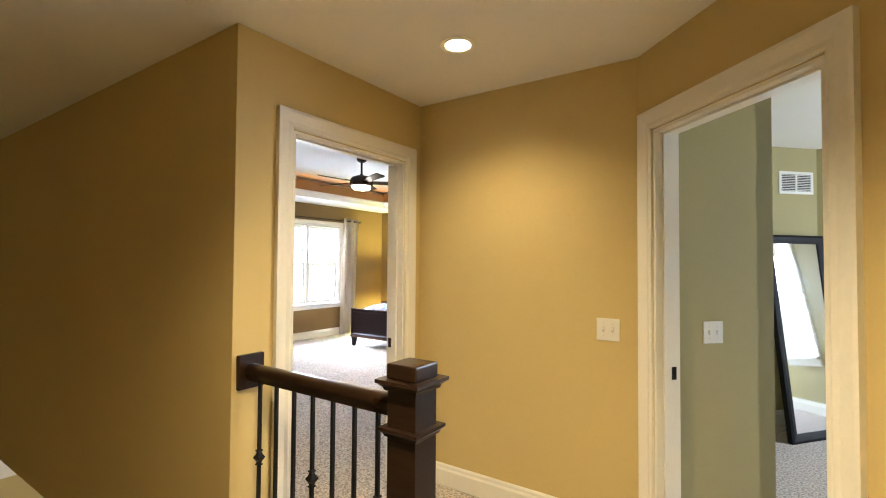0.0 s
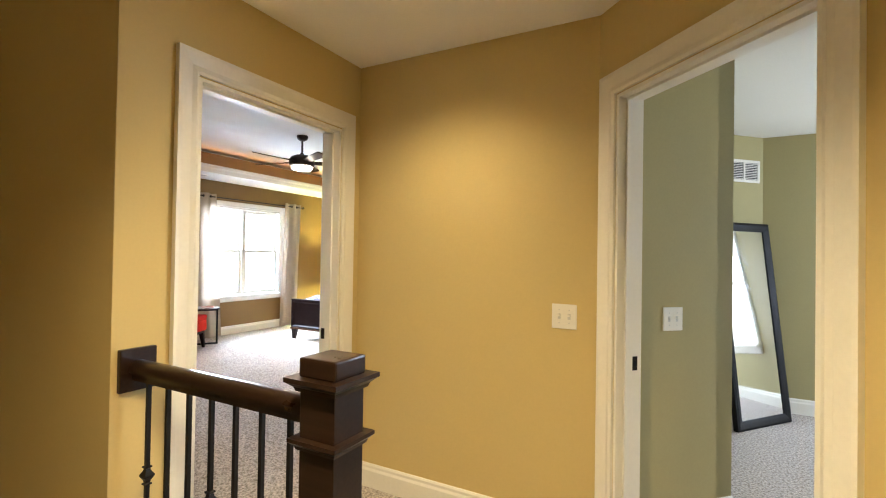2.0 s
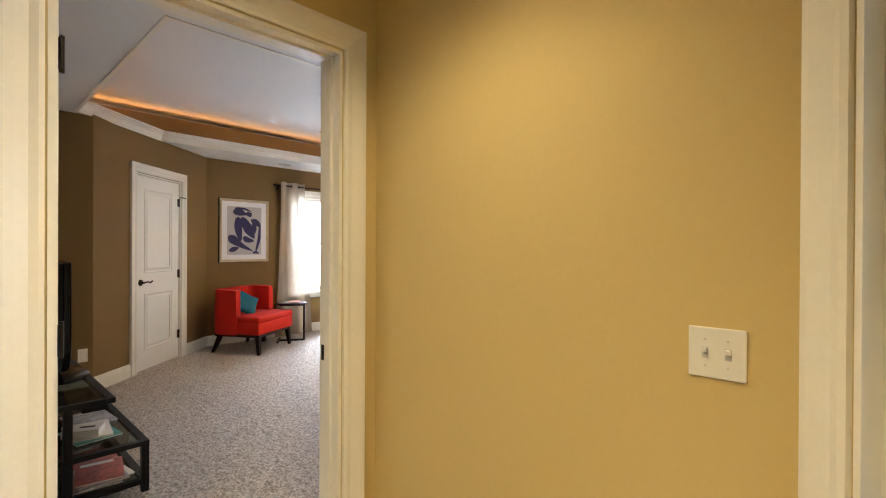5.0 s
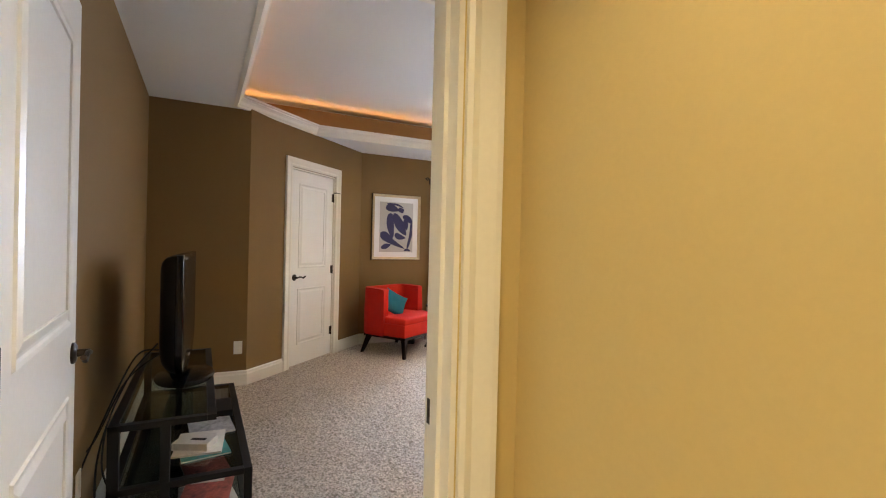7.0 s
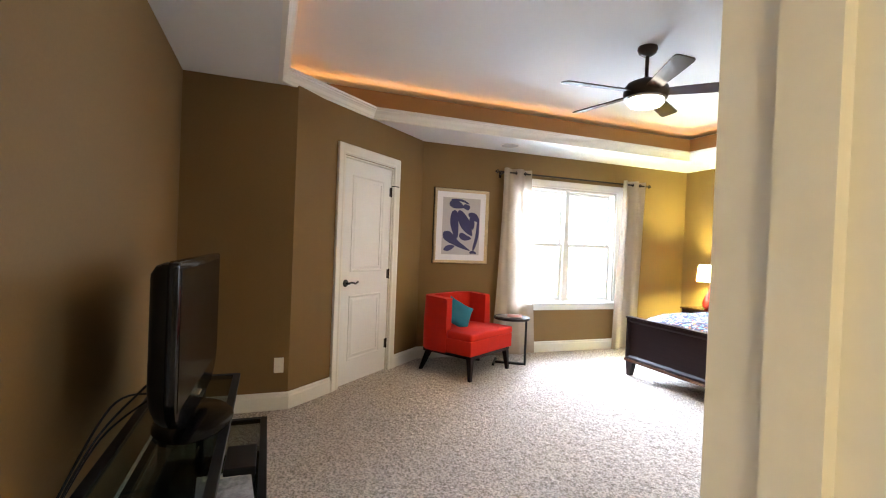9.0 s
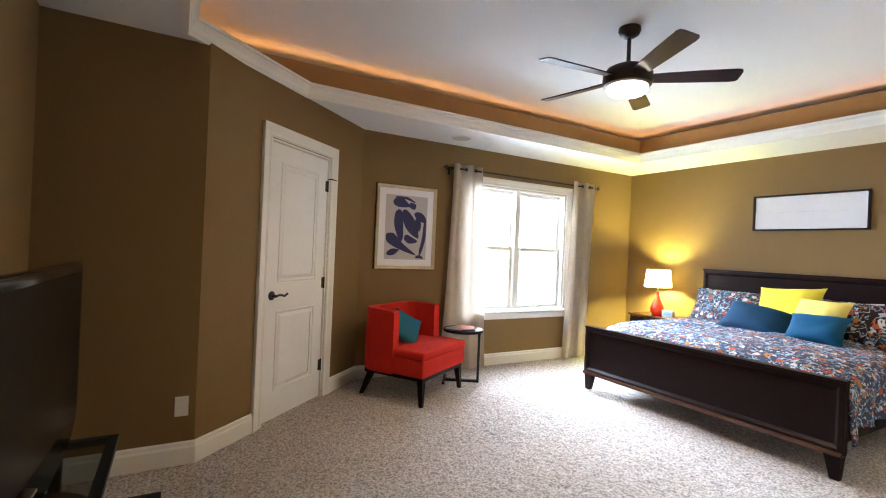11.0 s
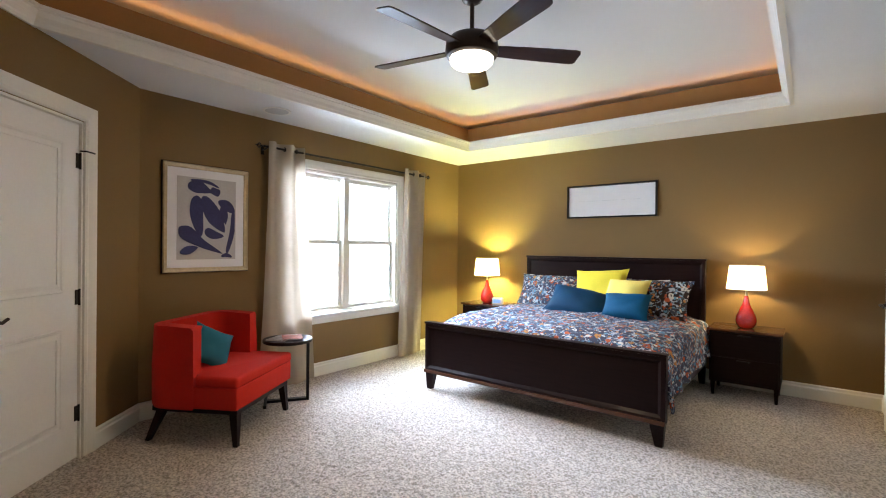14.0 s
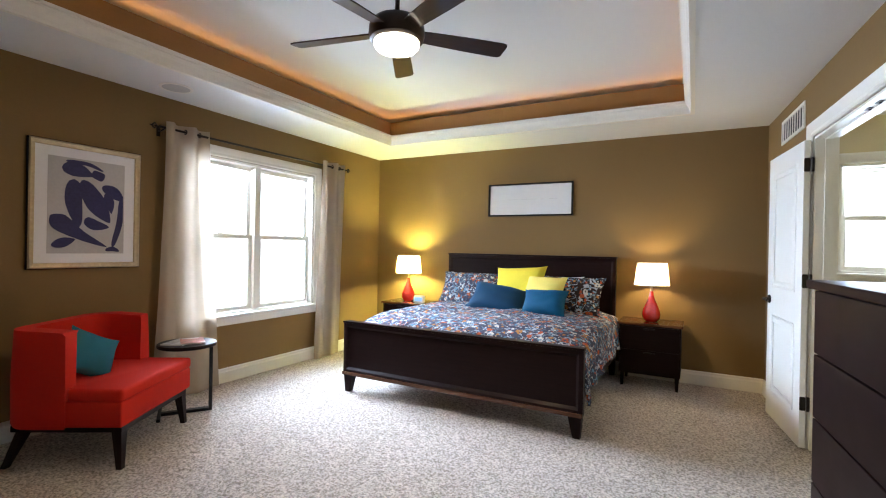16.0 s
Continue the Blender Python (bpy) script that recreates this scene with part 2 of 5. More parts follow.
DEEP_BLUE = mat("deep_blue_satin", (0.002, 0.036, 0.085), 0.65, var=0.15, scale=7, fine=200, bump=0.2, bump_scale=25, spec=0.2, dist=0.006)
PALE_YELLOW = mat("pale_yellow_cloth", (0.72, 0.58, 0.14), 0.8, var=0.08, scale=7, fine=300, bump=0.25, bump_scale=500, spec=0.2, dist=0.001)
YELLOW = mat("yellow_cloth", (0.70, 0.57, 0.05), 0.8, var=0.08, scale=7, fine=300, bump=0.25, bump_scale=500, spec=0.2, dist=0.001)
WHITE_LINEN = mat("white_linen", (0.75, 0.74, 0.76), 0.9, var=0.05, bump=0.3, bump_scale=30, dist=0.01)
DUVET = floral_material("floral_cotton", (0.062, 0.064, 0.100), 16.0)
SHAM = floral_material("floral_sham", (0.030, 0.020, 0.020), 11.0)
CURTAIN = cloth("cream_curtain", (0.42, 0.345, 0.265), 0.20)
SHADE = cloth("lamp_shade_cloth", (0.95, 0.88, 0.72), 0.85)
RED_GLASS = mat("red_ceramic_glaze", (0.50, 0.014, 0.006), 0.10, var=0.25, scale=9, bump=0, coat=1.0, spec=0.6)
BLACK_GLOSS = mat("black_gloss_plastic", (0.005, 0.005, 0.006), 0.14, var=0.1, bump=0, coat=0.03, spec=0.2)
SCREEN = mat("tv_screen", (0.004, 0.003, 0.003), 0.2, var=0.1, bump=0, spec=0.05)
BLACK_METAL = mat("black_powder_coat", (0.006, 0.006, 0.007), 0.5, 0.0, var=0.2, bump=0.1, bump_scale=300, spec=0.25)
PANE = glass("window_glass")
SMOKED = glass("smoked_glass", (0.60, 0.65, 0.64))
CHAMPAGNE = mat("champagne_frame", (0.48, 0.37, 0.23), 0.32, 0.75, var=0.18, scale=9, bump=0.08, bump_scale=60)
BLACK_FRAME = mat("black_frame", (0.007, 0.006, 0.006), 0.5, var=0.2, bump=0, spec=0.15)
MAT_BOARD = mat("white_mat_board", (0.76, 0.74, 0.74), 0.9, var=0.02, bump=0.05)
ART_PAPER = mat("art_paper", (0.47, 0.44, 0.42), 0.9, var=0.06, bump=0.1)
ART_BLUE = mat("art_blue", (0.040, 0.037, 0.105), 0.9, var=0.22, scale=14, bump=0.05)
PALE_INK = mat("pale_ink", (0.58, 0.57, 0.56), 0.9, var=0.1, bump=0)
MIRROR = mat("mirror_silver", (0.92, 0.93, 0.93), 0.015, 1.0, var=0.0, bump=0)
PAPER = mat("magazine_paper", (0.66, 0.63, 0.58), 0.5, var=0.1, scale=20, bump=0)
COVER_A = mat("magazine_cover_teal", (0.03, 0.22, 0.22), 0.4, var=0.5, scale=16, bump=0)
COVER_B = mat("magazine_cover_red", (0.38, 0.10, 0.08), 0.4, var=0.6, scale=14, bump=0)
COVER_C = mat("magazine_cover_grey", (0.32, 0.32, 0.34), 0.4, var=0.6, scale=18, bump=0)
CLOCK_FACE = glow("clock_face", (0.25, 0.45, 0.9), 0.5)
COVE_GLOW = glow("cove_rope_light", AMBER, 5.5)
LAMP_GLOW = glow("frosted_lamp_glass", (1.0, 0.90, 0.74), 9.0)
CAN_GLOW = glow("downlight_glass", (1.0, 0.82, 0.55), 14.0)
OUTSIDE = glow("bright_overcast", (0.86, 0.93, 1.0), 2.6)

# ---- building helpers ----
def mesh(name, bm, material, smooth=False):
    me = bpy.data.meshes.new(name)
    bmesh.ops.recalc_face_normals(bm, faces=bm.faces)
    bm.to_mesh(me)
    bm.free()
    me.materials.append(material)
    if smooth:
        me.shade_smooth()
        me.set_sharp_from_angle(angle=radians(38))
    return me


def part(name, bm, material, parent, label="", smooth=False, m=None):
    ob = new(name, mesh(name, bm, material, smooth))
    ob.parent = parent
    if m is not None:
        ob.matrix_basis = m
    return tagged(ob, label)


def thing(name, m, label, category, group=""):
    ob = new(name)
    ob.empty_display_size = 0.1
    ob.matrix_basis = m
    return tagged(ob, label, category, group)


def structure(name, bm, material, label="", smooth=False):
    return tagged(new(name, mesh(name, bm, material, smooth)), label, kind="structure")


def box(x0, x1, y0, y1, z0, z1, bevel=0.0, bm=None, m=None):
    bm = bm or bmesh.new()
    mm = Matrix.Translation(((x0 + x1) / 2, (y0 + y1) / 2, (z0 + z1) / 2)) @ Matrix.Diagonal((abs(x1 - x0), abs(y1 - y0), abs(z1 - z0), 1))
    r = bmesh.ops.create_cube(bm, size=1, matrix=(m @ mm) if m is not None else mm)
    if bevel:
        edges = list({e for v in r["verts"] for e in v.link_edges})
        bmesh.ops.bevel(bm, geom=edges, offset=bevel, segments=2, affect="EDGES", profile=0.6)
    return bm


def lathe(profile, seg=32, bm=None, m=None, cap=True):
    bm = bm or bmesh.new()
    rings = []
    for r, z in profile:
        ring = []
        for k in range(seg):
            a = 2 * math.pi * k / seg
            p = Vector((r * math.cos(a), r * math.sin(a), z))
            ring.append(bm.verts.new(m @ p if m is not None else p))
        rings.append(ring)
    for a, b in zip(rings, rings[1:]):
        for k in range(seg):
            bm.faces.new((a[k], a[(k + 1) % seg], b[(k + 1) % seg], b[k]))
    if cap:
        bm.faces.new(rings[0]), bm.faces.new(rings[-1])
    return bm


def tube(points, r, seg=8, bm=None):
    """A round bar through points."""
    bm = bm or bmesh.new()
    pts = [Vector(p) for p in points]
    rings = []
    for i, p in enumerate(pts):
        d = (pts[min(i + 1, len(pts) - 1)] - pts[max(i - 1, 0)]).normalized()
        side = d.cross(Vector((0, 0, 1)))
        side = side.normalized() if side.length > 0.05 else Vector((1, 0, 0))
        up = side.cross(d)
        rings.append([bm.verts.new(p + r * (math.cos(2 * math.pi * k / seg) * side + math.sin(2 * math.pi * k / seg) * up)) for k in range(seg)])
    for a, b in zip(rings, rings[1:]):
        for k in range(seg):
            bm.faces.new((a[k], a[(k + 1) % seg], b[(k + 1) % seg], b[k]))
    bm.faces.new(rings[0]), bm.faces.new(rings[-1])
    return bm


def sweep(path, profile, closed=False, bm=None, m=None):
    """A moulding along a plan line with mitred corners. profile: (offset to the left of the line, height)."""
    bm = bm or bmesh.new()
    pts = [Vector(p) for p in path]
    n = len(pts)
    rings = []
    for i, p in enumerate(pts):
        dirs = []
        if closed or i > 0:
            dirs.append((p - pts[i - 1]).normalized())
        if closed or i < n - 1:
            dirs.append((pts[(i + 1) % n] - p).normalized())
        norms = [Vector((-d.y, d.x)) for d in dirs]
        if len(norms) == 2:
            s = norms[0] + norms[1]
            off = s / max(0.2, s.dot(norms[0]))
        else:
            off = norms[0]
        ring = []
        for o, h in profile:
            q = Vector((p.x + off.x * o, p.y + off.y * o, h))
            ring.append(bm.verts.new(m @ q if m is not None else q))
        rings.append(ring)
    k = len(profile)
    pairs = list(zip(rings, rings[1:])) + ([(rings[-1], rings[0])] if closed else [])
    for a, b in pairs:
        for j in range(k):
            bm.faces.new((a[j], a[(j + 1) % k], b[(j + 1) % k], b[j]))
    if not closed:
        bm.faces.new(rings[0]), bm.faces.new(rings[-1])
    return bm


def wall_frame(p0, p1):
    """Local frame of a wall: x along it from p0 to p1, y to the left of that way, z up."""
    d = Vector((p1[0] - p0[0], p1[1] - p0[1]))
    return Matrix.Translation((p0[0], p0[1], 0)) @ Matrix.Rotation(math.atan2(d.y, d.x), 4, "Z"), d.length


def wall(name, p0, p1, thick, paint, openings=(), z0=0.0, z1=2.46, label=""):
    """A wall whose seen face runs from p0 to p1; its thickness lies to the left. openings: (from, to, sill, head)."""
    m, length = wall_frame(p0, p1)
    bm = bmesh.new()
    at = 0.0
    for a0, a1, s, h in sorted(openings):
        if a0 > at:
            box(at, a0, 0, thick, z0, z1, bm=bm, m=m)
        if s > z0:
            box(a0, a1, 0, thick, z0, s, bm=bm, m=m)
        if h < z1:
            box(a0, a1, 0, thick, h, z1, bm=bm, m=m)
        at = a1
    if at < length:
        box(at, length, 0, thick, z0, z1, bm=bm, m=m)
    return structure(name, bm, paint, label)


CASING = [(0, 0), (0, 0.012), (0.012, 0.018), (0.030, 0.014), (0.055, 0.020), (0.075, 0.024), (0.090, 0.024), (0.090, 0)]
BASE = [(0, 0), (0.016, 0), (0.016, 0.095), (0.010, 0.108), (0.010, 0.122), (0.004, 0.132), (0, 0.132)]


def casing(name, p0, p1, a0, a1, head, sill=None):
    """Moulded casing round an opening on the seen face of a wall, standing proud towards its right side."""
    m, _ = wall_frame(p0, p1)
    turn = m @ Matrix(((1, 0, 0, 0), (0, 0, -1, 0), (0, 1, 0, 0), (0, 0, 0, 1)))
    g = 0.006
    if sill is None:
        path = [(a0 - g, 0.002), (a0 - g, head + g), (a1 + g, head + g), (a1 + g, 0.002)]
        bm = sweep(path, CASING, m=turn)
    else:
        path = [(a0 - g, sill), (a0 - g, head + g), (a1 + g, head + g), (a1 + g, sill)]
        bm = sweep(path, CASING, m=turn)
    return structure(name, bm, TRIM_PAINT, "white moulded casing round the opening")


def jamb(name, p0, p1, a0, a1, head, depth, stop=0.0):
    """Lining boards of a doorway with a stop bead."""
    m, _ = wall_frame(p0, p1)
    bm = bmesh.new()
    e = 0.003
    box(a0, a0 + 0.014, -e, depth + e, 0.002, head, bm=bm, m=m)
    box(a1 - 0.014, a1, -e, depth + e, 0.002, head, bm=bm, m=m)
    box(a0 + 0.014, a1 - 0.014, -e, depth + e, head - 0.014, head, bm=bm, m=m)
    if stop:
        box(a0 + 0.014, a0 + 0.025, stop, stop + 0.035, 0.002, head - 0.014, bm=bm, m=m)
        box(a1 - 0.025, a1 - 0.014, stop, stop + 0.035, 0.002, head - 0.014, bm=bm, m=m)
        box(a0 + 0.025, a1 - 0.025, stop, stop + 0.035, head - 0.025, head - 0.014, bm=bm, m=m)
    return structure(name, bm, TRIM_PAINT, "white door lining with stop bead")


def baseboard(points, name="baseboard"):
    return structure(name, sweep(points, BASE), TRIM_PAINT, "white moulded baseboard")


def rosette_handle(parent, x, y, z, side, out):
    """Bronze lever set; side: way of the lever along x, out: which face (+1 or -1 in y)."""
    bm = lathe([(0.0, 0), (0.033, 0), (0.033, 0.006), (0.026, 0.012), (0.012, 0.014), (0.011, 0.045), (0.0, 0.046)], 20, cap=False,
               m=Matrix.Translation((x, y, z)) @ Matrix.Rotation(radians(-90 if out > 0 else 90), 4, "X"))
    o = y + out * 0.045
    tube([(x, o, z), (x + side * 0.03, o, z + 0.006), (x + side * 0.06, o, z + 0.004), (x + side * 0.09, o, z - 0.006), (x + side * 0.115, o, z + 0.006), (x + side * 0.125, o, z + 0.010)], 0.0085, 8, bm)
    return part("door_handle", bm, BRONZE, parent, "dark bronze lever handle", True)


def panel_door(name, m, w, h, label, handle_x, lever, hinge_x):
    """A two-panel moulded door leaf: x from 0 to w, y from 0 to 0.035 thick, raised panels on both faces."""
    leaf = thing(name, m, label, "door")
    t = 0.035
    slab = box(0, w, 0, t, 0.012, h, 0.002)
    part("leaf", slab, DOOR_PAINT, leaf)
    for z0, z1 in ((0.22, 0.80), (1.02, h - 0.13)):
        x0, x1 = 0.125, w - 0.125
        for face in (-1, 1):
            y = t if face > 0 else 0.0
            bm = bmesh.new()
            frame_m = Matrix(((1, 0, 0, 0), (0, 0, face, y), (0, 1, 0, 0), (0, 0, 0, 1)))
            sweep([(x0, z0), (x1, z0), (x1, z1), (x0, z1)], [(-0.004, 0.0), (0.0, 0.006), (0.010, 0.004), (0.018, -0.001), (0.018, -0.002), (-0.004, -0.002)], True, bm, frame_m)
            sweep([(x0 + 0.045, z0 + 0.045), (x1 - 0.045, z0 + 0.045), (x1 - 0.045, z1 - 0.045), (x0 + 0.045, z1 - 0.045)],
                  [(-0.022, 0.0), (0.0, 0.006), (0.004, 0.006), (0.004, -0.002), (-0.022, -0.002)], True, bm, frame_m)
            part("raised_panel", bm, DOOR_PAINT, leaf)
    for face in (-1, 1):
        rosette_handle(leaf, handle_x, t if face > 0 else 0.0, 0.92, lever, face)
    return leaf


def rounded_plate(w, h, t, r, m):
    """A flat plate with rounded corners, centred, w by h in x and z, t thick towards -y."""
    bm = bmesh.new()
    rim = []
    for cx, cz, a0 in ((1, 1, 0), (-1, 1, 90), (-1, -1, 180), (1, -1, 270)):
        for k in range(5):
            a = radians(a0 + k * 22.5)
            rim.append((cx * (w / 2 - r) + r * math.cos(a), cz * (h / 2 - r) + r * math.sin(a)))
    lo, hi = [bm.verts.new(m @ Vector((x, 0, z))) for x, z in rim], [bm.verts.new(m @ Vector((x, -t, z))) for x, z in rim]
    bm.faces.new(lo), bm.faces.new(hi)
    for k in range(len(rim)):
        bm.faces.new((lo[k], lo[(k + 1) % len(rim)], hi[(k + 1) % len(rim)], hi[k]))
    return bm


def hinge(parent, x, y, z, face):
    bm = box(x - 0.028, x + 0.028, y - 0.002, y + 0.002, z - 0.045, z + 0.045, 0.001)
    lathe([(0.006, z - 0.05), (0.006, z + 0.05)], 10, bm, Matrix.Translation((x, y + face * 0.006, 0)))
    return part("hinge", bm, BRONZE, parent, "dark bronze butt hinge")


def cushion(w, d, h, n=14, pinch=0.75, seed=0.0):
    """A plump cushion lying flat, w by d, thickness h, with drawn-in edges and dented cloth."""
    bm = bmesh.new()
    top, bot = {}, {}
    for i in range(n + 1):
        for j in range(n + 1):
            u, v = 2 * i / n - 1, 2 * j / n - 1
            px = u * (1 - 0.10 * (1 - v * v) * abs(u) ** 3)
            py = v * (1 - 0.10 * (1 - u * u) * abs(v) ** 3)
            f = max(0.0, (1 - abs(u) ** 2.4) * (1 - abs(v) ** 2.4)) ** 0.5
            dent = 1 + 0.18 * noise.noise(Vector((u * 1.7 + seed, v * 1.7, seed)))
            z = h / 2 * f * dent
            top[i, j] = bm.verts.new((px * w / 2, py * d / 2, z))
            bot[i, j] = top[i, j] if i in (0, n) or j in (0, n) else bm.verts.new((px * w / 2, py * d / 2, -z * 0.85))
    for i in range(n):
        for j in range(n):
            bm.faces.new((top[i, j], top[i + 1, j], top[i + 1, j + 1], top[i, j + 1]))
            bm.faces.new((bot[i, j + 1], bot[i + 1, j + 1], bot[i + 1, j], bot[i, j]))
    return bm


# ---- the large structure ----
H = 2.444
TOP = 2.80
XW, YN, XE, YS = -6.46, 7.90, -2.106, 1.775
E0, E1 = (XE, YN), (-1.72, 2.80)
XD, YJ, XS, YA = -1.72, 2.80, -5.18, 2.55
YC = 3.97

# floors: hall slab round the stair opening, and the rooms
floor_bm = bmesh.new()
box(-1.66, 1.1, 1.56, 2.90, -0.25, 0.0, bm=floor_bm)
box(-0.62, 1.1, -1.6, 1.56, -0.25, 0.0, bm=floor_bm)
box(-0.4, 3.7, 2.90, 6.0, -0.25, 0.0, bm=floor_bm)
box(1.1, 3.7, 1.5, 2.90, -0.25, 0.0, bm=floor_bm)
box(-2.0, -0.45, 4.8, 8.0, -0.25, 0.0, bm=floor_bm)
structure("floor", floor_bm, CARPET, "beige speckled carpet through hall and guest room")


def carpet_sheet(name, x0, x1, y0, y1, step, label):
    """Loose-pile carpet as one uneven sheet."""
    nx, ny = int((x1 - x0) / step), int((y1 - y0) / step)
    xs, ys = np.linspace(x0, x1, nx + 1), np.linspace(y0, y1, ny + 1)
    rng = np.random.default_rng(5)
    z = rng.random((nx + 1, ny + 1))
    z = 0.5 * z + 0.5 * (np.roll(z, 1, 0) + np.roll(z, 1, 1) + np.roll(z, (1, 1), (0, 1))) / 3
    gx, gy = np.meshgrid(xs, ys, indexing="ij")
    gx = gx + (rng.random(gx.shape) - 0.5) * step * 0.6
    gy = gy + (rng.random(gy.shape) - 0.5) * step * 0.6
    co = np.stack([gx, gy, -0.012 + 0.016 * z], -1).reshape(-1, 3)
    i, j = np.meshgrid(np.arange(nx), np.arange(ny), indexing="ij")
    a = (i * (ny + 1) + j).reshape(-1)
    quads = np.stack([a, a + ny + 1, a + ny + 2, a + 1], -1)
    me = bpy.data.meshes.new(name)
    me.from_pydata(co.tolist(), [], quads.tolist())
    me.materials.append(CARPET)
    me.shade_smooth()
    return tagged(new(name, me), label, kind="structure")


carpet_sheet("floor_bedroom", -6.6, -1.66, 1.62, 8.0, 0.013, "beige speckled loose-pile bedroom carpet")
structure("floor_lower", box(-8.6, -0.4, -1.6, 5.1, -2.9, -2.75), mat("lower_floor", (0.34, 0.24, 0.15), 0.4), "plain floor of the storey below")

# bedroom walls, seen faces towards the room
wall("wall_west", (XW, YC), (XW, YN), 0.16, ROOM_PAINT, [(5.19 - YC, 6.67 - YC, 0.62, 2.05)], label="olive brown painted wall with a double window")
wall("wall_north", (XW - 0.16, YN), (XE + 0.06, YN), 0.16, ROOM_PAINT, label="olive brown painted wall behind the bed")
wall("wall_east", E0, E1, 0.12, ROOM_PAINT, [(1.324, 2.83, 0, 2.04)], label="olive brown painted wall with a wide doorway")
wall("wall_entry", (XD, YJ + 0.02), (XD, 1.531), 0.06, ROOM_PAINT, [(YJ + 0.02 - 2.684, YJ + 0.02 - 1.828, 0, 2.04)], label="olive brown wall with the bedroom doorway")
wall("wall_tv", (XD + 0.0, YS), (XS - 0.12, YS), 0.16, ROOM_PAINT, label="olive brown painted wall behind the television")
wall("wall_return", (XS, YS), (XS, YA), 0.12, ROOM_PAINT, label="short olive brown wall with an outlet")
ang = Vector((XW - XS, YC - YA))
ANG_L = ang.length
wall("wall_angled", (XS, YA), (XW, YC), 0.12, ROOM_PAINT, [(0.565, 1.325, 0, 2.04)], label="angled olive brown wall with a closet door")

# hall walls
wall("wall_hall_entry", (-1.60, 1.531), (-1.60, 2.85), 0.06, HALL_PAINT, [(1.828 - 1.531, 2.684 - 1.531, 0, 2.04)], label="tan gold hall wall with the bedroom doorway")
wall("wall_hall_north", (-1.66, 2.85), (-0.229, 2.85), 0.115, HALL_PAINT, label="tan gold hall wall with a light switch")
wall("wall_stair", (-8.6, 1.53), (-1.601, 1.53), 0.083, HALL_PAINT, z0=-0.25, label="tan gold wall above the stairwell")
D0, D1 = (-0.229, 2.85), (1.0, 1.621)
GA, GB = 0.125, 0.950
wall("wall_hall_angled", D0, D1, 0.06, HALL_PAINT, [(GA, GB, 0, 2.04)], label="angled tan gold hall wall with a doorway")
wall("wall_hall_east", (1.0, 1.621), (1.0, -1.6), 0.1, HALL_PAINT, label="plain tan gold hall wall")
wall("wall_hall_south", (1.1, -1.5), (-8.6, -1.5), 0.1, HALL_PAINT, z0=-2.75, label="plain tan gold hall wall")
wall("wall_stair_west", (-8.5, -1.5), (-8.5, 5.0), 0.1, HALL_PAINT, z0=-2.75, label="plain tan gold wall at the stair foot")
wall("wall_under_landing", (-0.62, 1.53), (-0.62, -1.5), 0.1, HALL_PAINT, z0=-2.75, z1=-0.25, label="plain wall below the landing")

wall("wall_lower_north", (-8.6, 5.0), (-0.62, 5.0), 0.1, BATH_PAINT, z0=-2.75, z1=-0.25, label="plain pale wall of the storey below")
structure("ceiling_lower", box(-8.6, -0.62, 1.62, 5.1, -0.27, -0.25), CEIL_PAINT, "plain ceiling of the storey below")
structure("trim_lower", box(-8.498, -8.46, 1.7, 4.0, -1.66, -1.36, 0.01), TRIM_PAINT, "white ledge on the wall of the storey below")
# guest room walls
q = 0.7071
D0i, D1i = (D0[0] + 0.0607 * q * 1, D0[1] + 0.0607 * q), (D1[0] + 0.0607 * q, D1[1] + 0.0607 * q)
wall("wall_guest_door", (D1[0] + 0.12 * q + 0.1, D1[1] + 0.12 * q - 0.1), (D0[0] + 0.12 * q, D0[1] + 0.12 * q), 0.0597, GUEST_PAINT, [(1.8794 - GB, 1.8794 - GA, 0, 2.04)], label="sage painted wall with the guest room doorway")
wall("wall_guest_short", (0.331, 3.481), (-0.21, 2.94), -0.12, GUEST_PAINT, label="short sage painted wall with a light switch")
wall("wall_guest_back", (-0.61, 4.42), (0.33, 3.48), -0.10, GUEST_PAINT, label="plain sage painted wall")
wall("wall_guest_slant", (-0.70, 4.33), (0.70, 5.73), 0.12, GUEST_PAINT, label="slanted sage painted wall with an air grille")
wall("wall_guest_north", (0.60, 5.73), (3.6, 5.73), 0.12, GUEST_PAINT, [(1.35, 2.25, 0.62, 2.06)], label="plain sage painted wall")
wall("wall_guest_east", (3.6, 5.85), (3.6, 1.5), 0.14, GUEST_PAINT, [(0.28, 1.62, 0.62, 2.08)], label="sage painted wall with a window")
wall("wall_guest_south", (3.74, 1.6), (1.0, 1.6), 0.1, GUEST_PAINT, label="plain sage painted wall")

# bath walls
wall("wall_bath_north", (XE + 0.06, YN), (-0.5, YN), 0.16, BATH_PAINT, [(0.446, 1.346, 1.12, 2.05)], label="pale yellow bath wall with a window")
wall("wall_bath_east", (-0.5, 8.06), (-0.5, 4.85), 0.1, BATH_PAINT, label="plain pale yellow bath wall")
wall("wall_bath_south", (-0.4, 4.85), (-1.76, 4.85), 0.1, BATH_PAINT, label="plain pale yellow bath wall")

# ceilings
TX0, TX1, TY0, TY1 = -5.82, -2.70, 2.40, 7.22
slope = (YC - YA) / (XW - XS)


